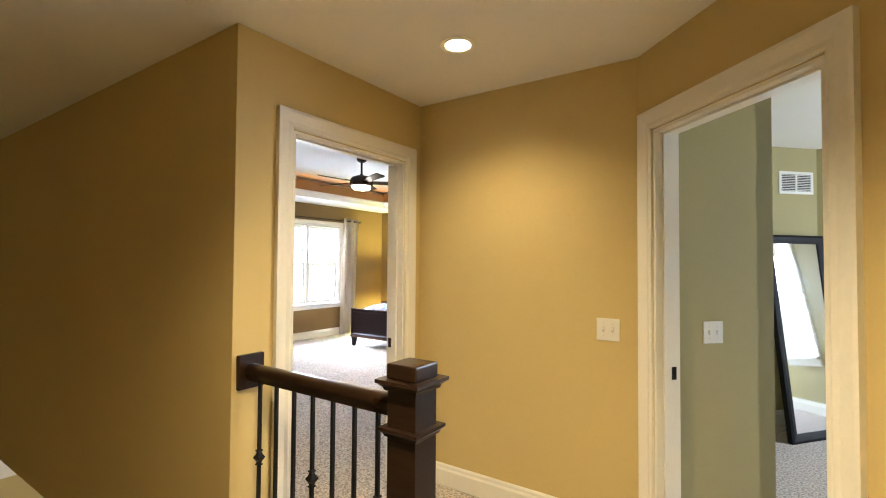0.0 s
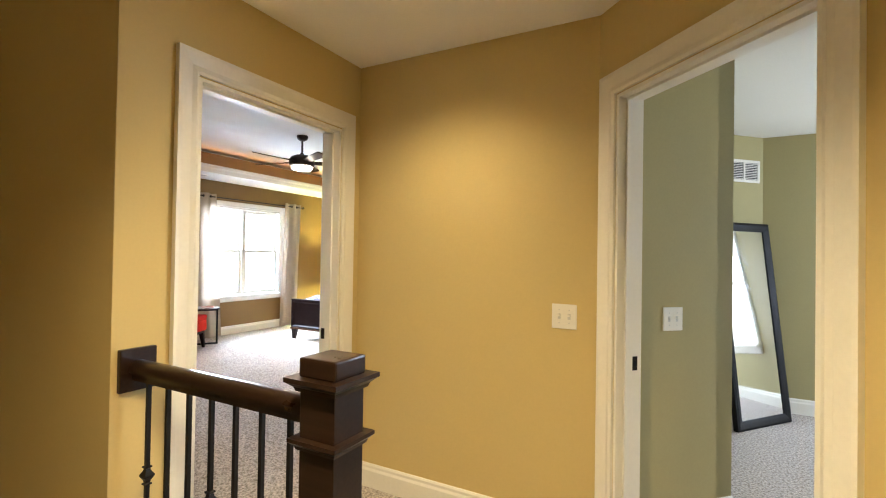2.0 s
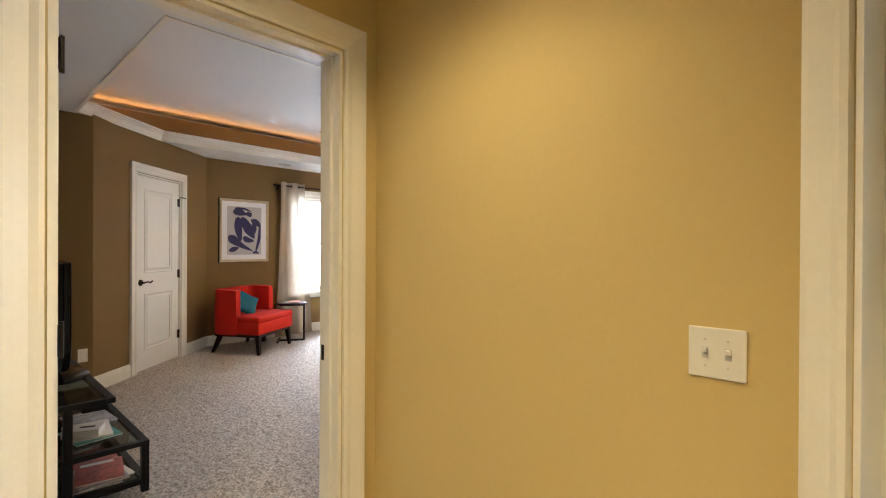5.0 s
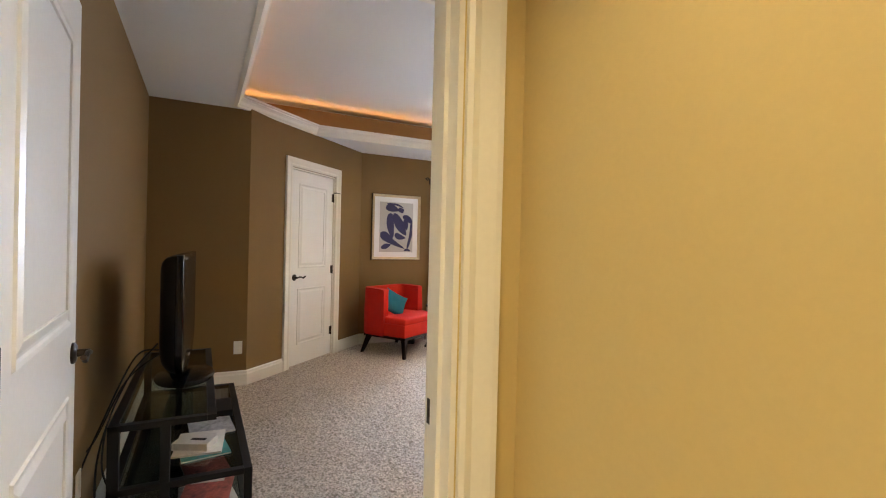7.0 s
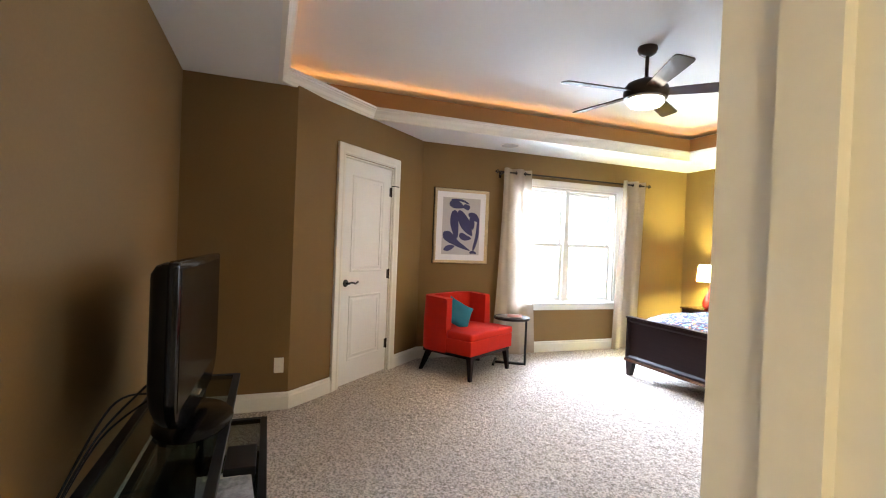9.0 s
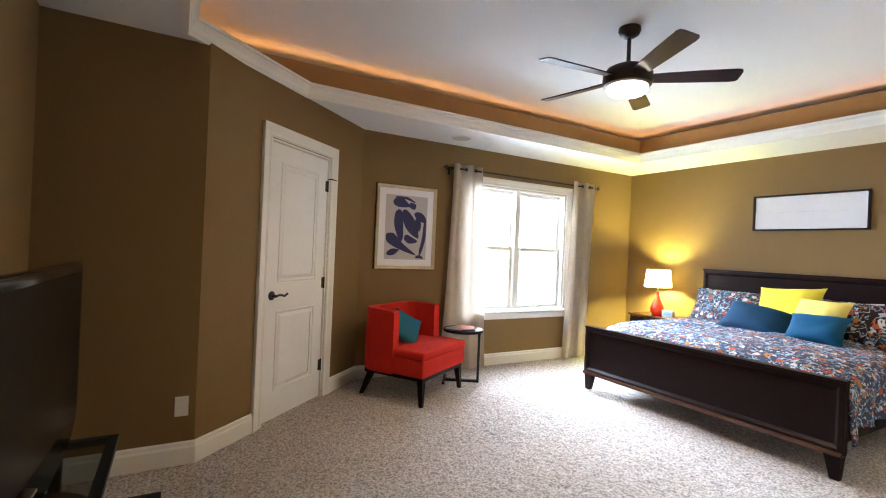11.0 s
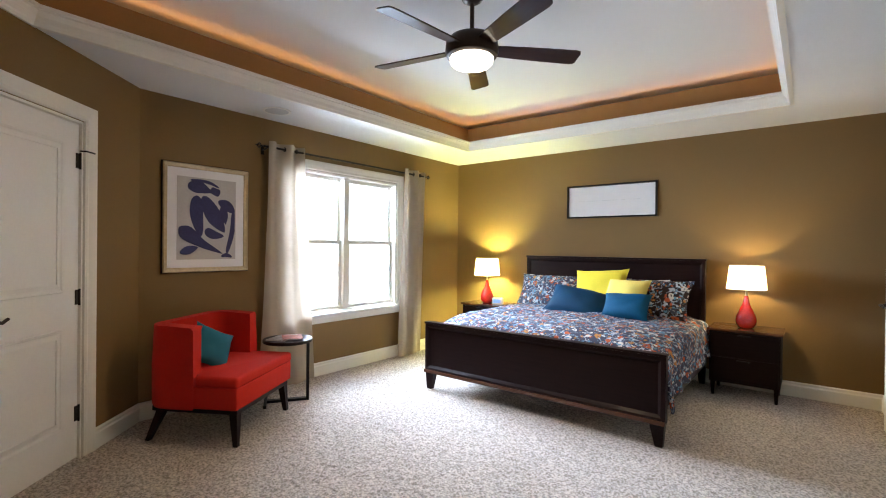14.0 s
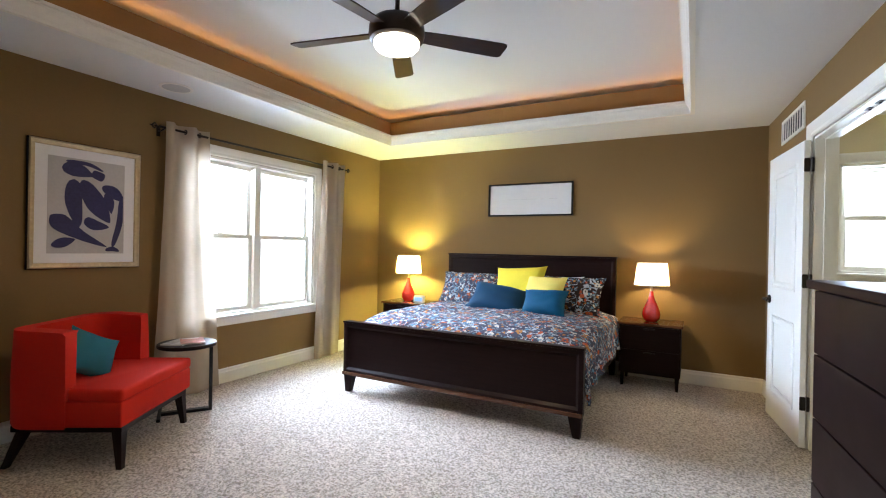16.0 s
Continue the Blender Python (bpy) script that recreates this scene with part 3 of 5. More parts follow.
def prism(points, z0, z1, bm):
    lo = [bm.verts.new((x, y, z0)) for x, y in points]
    hi = [bm.verts.new((x, y, z1)) for x, y in points]
    k = len(points)
    bm.faces.new(lo), bm.faces.new(hi)
    for i in range(k):
        bm.faces.new((lo[i], lo[(i + 1) % k], hi[(i + 1) % k], hi[i]))


cm = bmesh.new()
cut = (TX0, YA + (TX0 - XS) * slope - 0.02)
MID = 2.685
prism([(-6.62, 1.615), (-1.66, 1.615), (-1.66, TY0), (-6.62, TY0)], H, MID, cm)
prism([(-6.62, TY1), (-1.98, TY1), (-1.98, 8.06), (-6.62, 8.06)], H, MID, cm)
prism([(-6.62, TY0), (TX0, TY0), (TX0, TY1), (-6.62, TY1)], H, MID, cm)
prism([(TX1, TY0), (-1.66, TY0), (-1.66, 2.9), (-1.98, TY1), (TX1, TY1)], H, MID, cm)
prism([(TX0, TY0), (-5.10, TY0), cut], H, H + 0.09, cm)
G = 0.28
box(TX0 - G - 0.05, TX0 - G, TY0 - G, TY1 + G, MID, TOP, bm=cm), box(TX1 + G, TX1 + G + 0.05, TY0 - G, TY1 + G, MID, TOP, bm=cm)
box(TX0 - G, TX1 + G, TY0 - G - 0.05, TY0 - G, MID, TOP, bm=cm), box(TX0 - G, TX1 + G, TY1 + G, TY1 + G + 0.05, MID, TOP, bm=cm)
box(-6.62, -1.66, 1.6, 8.06, TOP, TOP + 0.08, bm=cm)
structure("ceiling", cm, CEIL_PAINT, "white tray ceiling with lowered soffit border")
hm = bmesh.new()
box(-8.6, -1.66, -1.6, 1.61, H, H + 0.1, bm=hm)
box(-1.66, 3.8, -1.6, 2.98, H, H + 0.1, bm=hm)
box(-0.45, 3.8, 2.98, 6.0, H, H + 0.1, bm=hm)
box(-0.75, -0.45, 3.6, 4.8, H, H + 0.1, bm=hm)
box(-2.0, -0.45, 4.8, 8.06, H + 0.006, H + 0.1, bm=hm)
structure("ceiling_hall", hm, HALL_CEIL, "plain white painted ceiling")

# tray: painted band, crown moulding and amber rope light behind it
TRAY = [(TX1, TY0), (TX1, TY1), (TX0, TY1), cut, (-5.10, TY0)]
BAND = [(TX1, TY0), (TX1, TY1), (TX0, TY1), (TX0, TY0)]
structure("trim_tray_band", sweep(BAND, [(-0.016, MID + 0.002), (-0.016, 2.712), (0.004, 2.712), (0.004, 2.49), (0.001, 2.49), (0.001, MID + 0.002)], True), BAND_PAINT_LIT, "brown band inside the tray, amber glow put into its colour")
CROWN = [(0.0, H - 0.004), (0.030, H - 0.004), (0.036, H + 0.012), (0.042, H + 0.020), (0.050, H + 0.045), (0.062, H + 0.062), (0.068, H + 0.068), (0.068, H + 0.078), (0.078, H + 0.083), (0.078, H + 0.100), (0.005, H + 0.100)]
structure("trim_crown", sweep(TRAY, CROWN, True), TRIM_PAINT, "white stepped crown moulding round the tray")
cove = thing("cove_light", pose(0, 0, 0), "amber light strip lying hidden behind the tray band", "cove light")
# Unseen backing added so the strip throws its light inward only.
part("strip_baffle", sweep(BAND, [(-0.135, MID + 0.003), (-0.104, MID + 0.003), (-0.104, MID + 0.046), (-0.135, MID + 0.046)], True), TRIM_PAINT, cove, "unseen white backing that turns the strip light inward")
part("light_strip", sweep(BAND, [(-0.104, MID + 0.010), (-0.100, MID + 0.010), (-0.100, MID + 0.043), (-0.104, MID + 0.043)], True), COVE_GLOW, cove, "glowing amber strip")

# ---- doorways, doors, windows ----
jamb("door_1", (-1.60, 1.531), (-1.60, 2.85), 0.297, 1.153, 2.04, 0.12, 0.04)
casing("trim_door_hall", (-1.60, 1.531), (-1.60, 2.85), 0.297, 1.153, 2.04)
casing("trim_door_room", (XD, YJ + 0.02), (XD, 1.531), YJ + 0.02 - 2.684, YJ + 0.02 - 1.828, 2.04)
jamb("door_2", D0, D1, GA, GB, 2.04, 0.12, 0.035)
casing("trim_door_guest", D0, D1, GA, GB, 2.04)
jamb("door_3", E0, E1, 1.324, 2.83, 2.04, 0.12, 0.05)
casing("trim_door_bath", E0, E1, 1.324, 2.83, 2.04)
casing("trim_door_guest_inner", (D1[0] + 0.12 * q + 0.1, D1[1] + 0.12 * q - 0.1), (D0[0] + 0.12 * q, D0[1] + 0.12 * q), 1.8794 - GB, 1.8794 - GA, 2.04)
casing("trim_door_closet", (XS, YA), (XW, YC), 0.565, 1.325, 2.04)
jamb("door_4", (XS, YA), (XW, YC), 0.565, 1.325, 2.04, 0.12)

bed_door = panel_door("bedroom_door", pose(-1.742, 1.833, 0, 0, 0, 183) @ Matrix.Diagonal((1, -1, 1, 1)), 0.825, 2.02, "white two-panel door standing open into the bedroom", 0.765, -1, 0)
for z in (0.26, 1.04, 1.82):
    hinge(bed_door, 0.0, 0.036, z, 1)
    part("hinge_plate", rounded_plate(0.032, 0.10, 0.003, 0.009, Matrix.Translation((0, 0.0175, z)) @ Matrix.Rotation(radians(-90), 4, "Z")), BRONZE, bed_door, "dark bronze hinge plate on the door edge")
bath_door = panel_door("bath_door", pose(-2.030, 6.565, 0, 0, 0, 97.5), 0.74, 2.02, "white two-panel door standing wide open by the bath", 0.68, -1, 0)
for z in (0.30, 1.10, 1.86):
    part("hinge_plate", rounded_plate(0.034, 0.09, 0.003, 0.008, Matrix.Translation((0, 0.0175, z)) @ Matrix.Rotation(radians(-90), 4, "Z")), BRONZE, bath_door, "dark bronze hinge plate on the door edge")
    part("hinge", lathe([(0.008, z - 0.047), (0.008, z + 0.047)], 10, m=Matrix.Translation((-0.004, -0.010, 0))), BRONZE, bath_door, "dark bronze hinge barrel")
    part("jamb_plate", rounded_plate(0.040, 0.09, 0.003, 0.008, Matrix.Translation((0.002, -0.040, z)) @ Matrix.Rotation(radians(-90), 4, "Z")), BRONZE, bath_door, "dark bronze hinge plate on the door lining")
am, _ = wall_frame((XS, YA), (XW, YC))
closet = panel_door("closet_door", am @ pose(0.581, 0.012, 0), 0.728, 2.02, "white two-panel closet door, shut, in the angled wall", 0.065, 1, 0)
for z in (0.28, 0.98, 1.80):
    hinge(closet, 0.728, -0.003, z, -1)
part("hinge_stop", tube([(0.728, -0.008, 1.86), (0.728, -0.045, 1.86), (0.80, -0.045, 1.86)], 0.005), BRONZE, closet, "dark bronze hinge-pin door stop")


for da in (-0.06, 0.06):
    hk = thing("ball_catch", wall_frame(E0, E1)[0] @ pose(2.077 + da, 0.045, 2.026), "dark ball catch plate under the head of the double doorway", "door catch")
    part("plate", box(-0.028, 0.028, -0.013, 0.013, -0.004, 0.0, 0.001), BRONZE, hk)
    part("ball", lathe([(0.0, -0.011), (0.006, -0.009), (0.008, -0.004)], 10, cap=False), BRONZE, hk)


def strike(name, m, label):
    ob = thing(name, m, label, "strike plate")
    bm = box(-0.014, 0.014, 0, 0.003, -0.03, 0.03, 0.001)
    part("plate", bm, BRONZE, ob)
    # Flat black piece paints the shade inside the latch hole.
    part("latch_hole_shade", box(-0.006, 0.006, 0.003, 0.004, -0.012, 0.012), BLACK_FRAME, ob)
    return ob


strike("strike_plate", pose(-1.695, 2.670, 0.885, 0, 0, 180), "dark bronze strike plate on the white door lining")
dm, _ = wall_frame(D0, D1)
strike("strike_plate", dm @ pose(GA + 0.0145, 0.088, 0.89, 0, 0, -90), "dark bronze strike plate on the guest room door lining")


def window_unit(name, m, width, sill, head, label, units=2, muntin=True):
    """A window in a wall opening: x along the wall from 0, y into the wall. Casing, stool, apron, sashes and panes."""
    ob = thing(name, m, label, "window")
    ob["kind"] = "structure"
    fr = bmesh.new()
    box(0, width, 0.0, 0.118, sill - 0.001, sill + 0.02, bm=fr)
    box(0, width, 0.0, 0.118, head - 0.02, head + 0.001, bm=fr)
    box(0, 0.02, 0.0, 0.118, sill, head, bm=fr)
    box(width - 0.02, width, 0.0, 0.118, sill, head, bm=fr)
    part("window_frame", fr, TRIM_PAINT, ob)
    turn = Matrix(((1, 0, 0, 0), (0, 0, -1, 0), (0, 1, 0, 0), (0, 0, 0, 1)))
    part("casing", sweep([(-0.004, sill), (-0.004, head + 0.004), (width + 0.004, head + 0.004), (width + 0.004, sill)], CASING, m=turn), TRIM_PAINT, ob)
    part("window_sill", box(-0.11, width + 0.11, -0.055, 0.02, sill - 0.025, sill + 0.003, 0.006), TRIM_PAINT, ob)
    part("apron", box(-0.09, width + 0.09, -0.020, 0.0, sill - 0.095, sill - 0.025, 0.004), TRIM_PAINT, ob)
    uw = (width - 0.04 - (units - 1) * 0.07) / units
    mid = (sill + head) / 2 + 0.01
    for u in range(units):
        x0 = 0.02 + u * (uw + 0.07)
        x1 = x0 + uw
        if u:
            part("mullion", box(x0 - 0.07, x0, 0.02, 0.12, sill + 0.02, head - 0.02, 0.004), TRIM_PAINT, ob)
        for z0, z1, y in ((sill + 0.02, mid + 0.018, 0.055), (mid - 0.018, head - 0.02, 0.09)):
            b = bmesh.new()
            box(x0, x0 + 0.042, y, y + 0.03, z0, z1, bm=b), box(x1 - 0.042, x1, y, y + 0.03, z0, z1, bm=b)
            box(x0 + 0.042, x1 - 0.042, y, y + 0.03, z0, z0 + 0.04, bm=b), box(x0 + 0.042, x1 - 0.042, y, y + 0.03, z1 - 0.04, z1, bm=b)
            part("sash", b, TRIM_PAINT, ob)
            g = part("pane", box(x0 + 0.042, x1 - 0.042, y + 0.013, y + 0.017, z0 + 0.04, z1 - 0.04), PANE, ob)
            g.visible_shadow = False
        part("sash_lock", box((x0 + x1) / 2 - 0.03, (x0 + x1) / 2 + 0.03, 0.04, 0.056, mid + 0.012, mid + 0.030, 0.004), PLASTIC_W, ob)
    return ob


window_unit("window_1", pose(XW, 5.19, 0, 0, 0, 90), 1.48, 0.62, 2.05, "white double window with two hung sashes, blown out with daylight")
window_unit("window_2", pose(-1.60, YN, 0), 0.90, 1.12, 2.05, "white bath window bright with daylight", 1)
window_unit("window_3", pose(3.6, 5.57, 0, 0, 0, -90), 1.34, 0.62, 2.08, "white guest room window bright with daylight", 2)
window_unit("window_4", pose(1.95, 5.73, 0), 0.90, 0.62, 2.06, "white hung guest room window bright with daylight", 1)
for nm, m in (("backdrop_west", pose(-13, 5.9, 2.0, 0, 90, 0)), ("backdrop_north", pose(-1.1, 19.5, 2.0, 90, 0, 0)), ("backdrop_east", pose(11, 4.9, 2.0, 0, 90, 0))):
    bm = bmesh.new()
    bmesh.ops.create_grid(bm, x_segments=1, y_segments=1, size=11, matrix=m)
    structure(nm, bm, OUTSIDE, "plain bright overcast distance outside a window")

# baseboards
baseboard([(E0[0] + 0.0757 * 1.20, 6.70), E0, (XW, YN), (XW, YC), (XS + ang.x / ANG_L * 1.42, YA + ang.y / ANG_L * 1.42)])
baseboard([(XS + ang.x / ANG_L * 0.47, YA + ang.y / ANG_L * 0.47), (XS, YA), (XS, YS), (XD, YS), (XD, 1.71)])
baseboard([(XD, 2.79), E1, (E0[0] + 0.0757 * 2.94, 4.96)])
baseboard([(-0.229, 2.85), (-1.60, 2.85), (-1.60, 2.785)])
baseboard([(3.6, 5.73), (0.70, 5.73), (-0.61, 4.42), (0.33, 3.48), (-0.15, 3.0)])
baseboard([(-0.5, 4.85), (-0.5, YN), (-1.96, YN)])

# ---- hall things ----
def newel_post():
    ob = thing("newel_post", pose(-0.684, 1.612, 0), "dark-stained square wooden newel post with stepped cap", "newel post")
    s = 0.058
    part("shaft", box(-s, s, -s, s, 0, 1.03, 0.003), RAIL_WOOD, ob)
    prof = [(0, 0.985), (0.008, 0.985), (0.012, 0.996), (0.024, 1.006), (0.030, 1.010), (0.030, 1.022), (0, 1.022)]
    sq = [(s, -s), (s, s), (-s, s), (-s, -s)]
    part("cap_moulding", sweep([(-x, y) for x, y in sq], prof, True), RAIL_WOOD, ob)
    cap = box(-s - 0.003, s + 0.003, -s - 0.003, s + 0.003, 1.022, 1.072, 0.006)
    part("cap", cap, RAIL_WOOD, ob)
    prof2 = [(0, 0.835), (0.006, 0.835), (0.010, 0.845), (0.022, 0.856), (0.022, 0.866), (0, 0.866)]
    part("collar_moulding", sweep([(-x, y) for x, y in sq], prof2, True), RAIL_WOOD, ob)
    part("base_board", box(-s - 0.014, s + 0.014, -s - 0.014, s + 0.014, 0, 0.2, 0.006), RAIL_WOOD, ob)
    return ob


newel_post()


def stair_railing():
    ob = thing("stair_railing", pose(0, 1.612, 0), "dark wooden handrail with black iron balusters beside the stairwell", "railing")
    part("wall_plate", box(-1.600, -1.578, -0.062, 0.062, 0.845, 0.995, 0.004), RAIL_WOOD, ob, "dark wooden rosette plate")
    turn = Matrix(((0, 0, 1, 0), (1, 0, 0, 0), (0, 1, 0, 0), (0, 0, 0, 1)))
    bm = bmesh.new()
    prof = [(-0.022, 0.885), (0.022, 0.885), (0.024, 0.905), (0.032, 0.915), (0.033, 0.932), (0.024, 0.946), (0.010, 0.953), (-0.010, 0.953), (-0.024, 0.946), (-0.033, 0.932), (-0.032, 0.915), (-0.024, 0.905)]
    ends = []
    for x in (-1.578, -0.742):
        ends.append([bm.verts.new((x, y, z)) for y, z in prof])
    for k in range(len(prof)):
        bm.faces.new((ends[0][k], ends[0][(k + 1) % len(prof)], ends[1][(k + 1) % len(prof)], ends[1][k]))
    bm.faces.new(ends[0]), bm.faces.new(ends[1])
    part("handrail", bm, RAIL_WOOD, ob, smooth=True)
    part("shoe_rail", box(-1.600, -0.742, -0.03, 0.03, 0.0, 0.02, 0.003), RAIL_WOOD, ob)
    for k in range(7):
        x = -1.515 + k * 0.1135
        b = part("baluster", box(x - 0.0065, x + 0.0065, -0.0065, 0.0065, 0.02, 0.888), IRON, ob)
        zs = (0.56,) if k % 3 == 0 else ()
        for z in zs:
            kn = lathe([(0.0075, z - 0.035), (0.016, z - 0.032), (0.016, z - 0.027), (0.010, z - 0.024), (0.013, z - 0.016), (0.024, z - 0.003), (0.024, z + 0.003), (0.013, z + 0.016), (0.010, z + 0.024), (0.016, z + 0.027), (0.016, z + 0.032), (0.0075, z + 0.035)], 4, m=Matrix.Translation((x, 0, 0)) @ Matrix.Rotation(radians(45), 4, "Z"))
            part("knuckle", kn, IRON, b)
    return ob


stair_railing()


def switch_plate(m, label, gangs=2):
    ob = thing("light_switch", m, label, "light switch")
    w = 0.046 * gangs + 0.024
    part("plate", box(-w / 2, w / 2, -0.006, 0, -0.0575, 0.0575, 0.003), PLASTIC_W, ob)
    for k in range(gangs):
        x = (k - (gangs - 1) / 2) * 0.046
        part("toggle", box(x - 0.005, x + 0.005, -0.015, -0.004, 0.000, 0.011, 0.002), PLASTIC_W, ob)
        part("toggle_slot", box(x - 0.0065, x + 0.0065, -0.0068, -0.005, -0.013, 0.013), PALE_INK, ob)
        for z in (-0.03, 0.03):
            sc = lathe([(0.0028, 0), (0.0028, 0.0015)], 8, None, Matrix.Translation((x, -0.006, z)) @ Matrix.Rotation(radians(90), 4, "X"))
            part("screw", sc, PALE_INK, ob)
    return ob


switch_plate(pose(-0.377, 2.85, 1.063), "white double toggle light switch on the tan hall wall")
gm, _ = wall_frame((-0.21, 2.94), (0.331, 3.481))
switch_plate(gm @ pose(0.385, 0.0, 1.045), "white double toggle light switch on the sage wall")


def downlight(x, y, z):
    ob = thing("recessed_downlight", pose(x, y, z), "white recessed ceiling downlight, lit warm", "downlight")
    part("trim_ring", lathe([(0.060, -0.0015), (0.092, -0.001), (0.092, -0.006), (0.082, -0.009), (0.066, -0.006), (0.060, -0.003)], 32, cap=False), TRIM_PAINT, ob, smooth=True)
    part("lens", lathe([(0.0, -0.002), (0.061, -0.002), (0.061, -0.004), (0.0, -0.004)], 32, cap=False), CAN_GLOW, ob, "glowing lamp face")
    return ob


downlight(-0.912, 2.235, H)
# Unseen second fixture, added at the place of the fill spot.
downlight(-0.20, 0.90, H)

# ---- guest room ----
def leaning_mirror():
    a, b = Vector((0.455, 4.945, 0.0)), Vector((0.868, 5.470, 0.0))
    d = (b - a).normalized()
    nrm = Vector((d.y, -d.x, 0))
    w, h, lean = (b - a).length, 1.66, radians(7)
    up = Vector((-nrm.x * math.sin(lean), -nrm.y * math.sin(lean), math.cos(lean)))
    out = d.cross(up)
    m = Matrix(((d.x, up.x, out.x, a.x), (d.y, up.y, out.y, a.y), (d.z, up.z, out.z, a.z), (0, 0, 0, 1)))
    ob = thing("floor_mirror", m, "tall black-framed floor mirror leaning against the sage wall", "mirror")
    part("mirror_frame", sweep([(0, 0), (w, 0), (w, h), (0, h)], [(0, -0.02), (0, 0.02), (0.02, 0.026), (0.05, 0.018), (0.07, 0.010), (0.07, -0.02)], True), BLACK_FRAME, ob)
    part("mirror_glass", box(0.06, w - 0.06, 0.06, h - 0.06, -0.006, 0.004), MIRROR, ob, "silvered mirror glass")
    part("backing", box(0.02, w - 0.02, 0.02, h - 0.02, -0.018, -0.008), BLACK_FRAME, ob)
    return ob


leaning_mirror()


def air_grille(m, w, h, label, slats=12, upright=True, mid=False):
    ob = thing("air_grille", m, label, "air grille")
    fr = bmesh.new()
    t = 0.025
    box(-w / 2, w / 2, -0.008, 0, -h / 2, -h / 2 + t, 0.002, fr), box(-w / 2, w / 2, -0.008, 0, h / 2 - t, h / 2, 0.002, fr)
    box(-w / 2, -w / 2 + t, -0.008, 0, -h / 2 + t, h / 2 - t, 0.002, fr), box(w / 2 - t, w / 2, -0.008, 0, -h / 2 + t, h / 2 - t, 0.002, fr)
    if mid:
        box(-0.008, 0.008, -0.009, 0, -h / 2 + t, h / 2 - t, bm=fr)
    part("frame", fr, PLASTIC_W, ob)
    # Black sheet on the wall paints the shade between the slats.
    part("backing", box(-w / 2 + t, w / 2 - t, -0.0015, -0.0005, -h / 2 + t, h / 2 - t), BLACK_FRAME, ob, "black sheet painting the shade of the duct")
    for k in range(slats):
        if upright:
            x = -w / 2 + t + (k + 0.5) * (w - 2 * t) / slats
            bm = box(x - 0.009, x + 0.009, -0.006, -0.003, -h / 2 + t, h / 2 - t)
        else:
            z = -h / 2 + t + (k + 0.5) * (h - 2 * t) / slats
            bm = box(-w / 2 + t, w / 2 - t, -0.006, -0.003, z - 0.0028, z + 0.0028)
        part("slat", bm, PLASTIC_W, ob)
    return ob


sm, _ = wall_frame((-0.70, 4.33), (0.70, 5.73))
air_grille(sm @ pose(1.755, 0, 2.13), 0.36, 0.20, "white louvred air grille high on the sage wall", 10, False, True)
air_grille(wall_frame(E0, E1)[0] @ pose(0.80, 0, 2.25), 0.62, 0.19, "white air grille above the open bath door", 9)

# ---- bedroom ceiling things ----
def ceiling_fan():
    ob = thing("ceiling_fan", pose(-4.168, 4.922, 0), "dark bronze five-blade ceiling fan with lit frosted lamp", "ceiling fan")
    part("canopy", lathe([(0.0, TOP), (0.068, TOP), (0.070, TOP - 0.02), (0.060, TOP - 0.045), (0.030, TOP - 0.065), (0.0, TOP - 0.066)], 28, cap=False), FAN_METAL, ob, smooth=True)
    part("downrod", lathe([(0.013, TOP - 0.06), (0.013, 2.585), (0.022, 2.58), (0.030, 2.555), (0.030, 2.54)], 16), FAN_METAL, ob, smooth=True)
    part("motor_housing", lathe([(0.03, 2.555), (0.085, 2.552), (0.130, 2.532), (0.153, 2.50), (0.157, 2.455), (0.148, 2.425), (0.132, 2.415), (0.0, 2.415)], 40, cap=False), FAN_METAL, ob, smooth=True)
    part("lamp_glass", lathe([(0.127, 2.417), (0.125, 2.39), (0.108, 2.372), (0.06, 2.362), (0.0, 2.360)], 36, cap=False), LAMP_GLOW, ob, "glowing frosted glass", True)
    for k in range(5):
        a = radians(47.5 + 72 * k)
        m = Matrix.Rotation(a, 4, "Z") @ Matrix.Translation((0, 0, 2.468)) @ Matrix.Rotation(radians(-13), 4, "X")
        bm = bmesh.new()
        outline = [(0.135, -0.044), (0.20, -0.050), (0.40, -0.060), (0.63, -0.066), (0.655, -0.058), (0.662, -0.040), (0.660, 0.045), (0.648, 0.058), (0.62, 0.063), (0.40, 0.058), (0.20, 0.050), (0.135, 0.044)]
        lo = [bm.verts.new((x, y, -0.004)) for x, y in outline]
        hi = [bm.verts.new((x, y, 0.004)) for x, y in outline]
        bm.faces.new(lo), bm.faces.new(hi)
        for i in range(len(outline)):
            bm.faces.new((lo[i], lo[(i + 1) % len(outline)], hi[(i + 1) % len(outline)], hi[i]))
        blade = part("blade", bm, BLADE_WOOD, ob, "dark wooden fan blade", m=m)
        part("blade_iron", box(0.13, 0.26, -0.028, 0.028, 0.004, 0.010, 0.002), FAN_METAL, blade)
    return ob


ceiling_fan()
spk = thing("ceiling_speaker", pose(-6.15, 4.89, H), "round white flush ceiling speaker in the soffit", "speaker")
part("rim", lathe([(0.095, -0.001), (0.115, -0.001), (0.115, -0.006), (0.108, -0.009), (0.095, -0.006)], 32, cap=False), PLASTIC_W, spk, smooth=True)
part("grille_cloth", lathe([(0.0, -0.003), (0.096, -0.003), (0.096, -0.005), (0.0, -0.005)], 32, cap=False), mat("speaker_mesh", (0.5, 0.49, 0.47), 0.7, bump=0.5, bump_scale=600), spk, "perforated grey-white mesh")


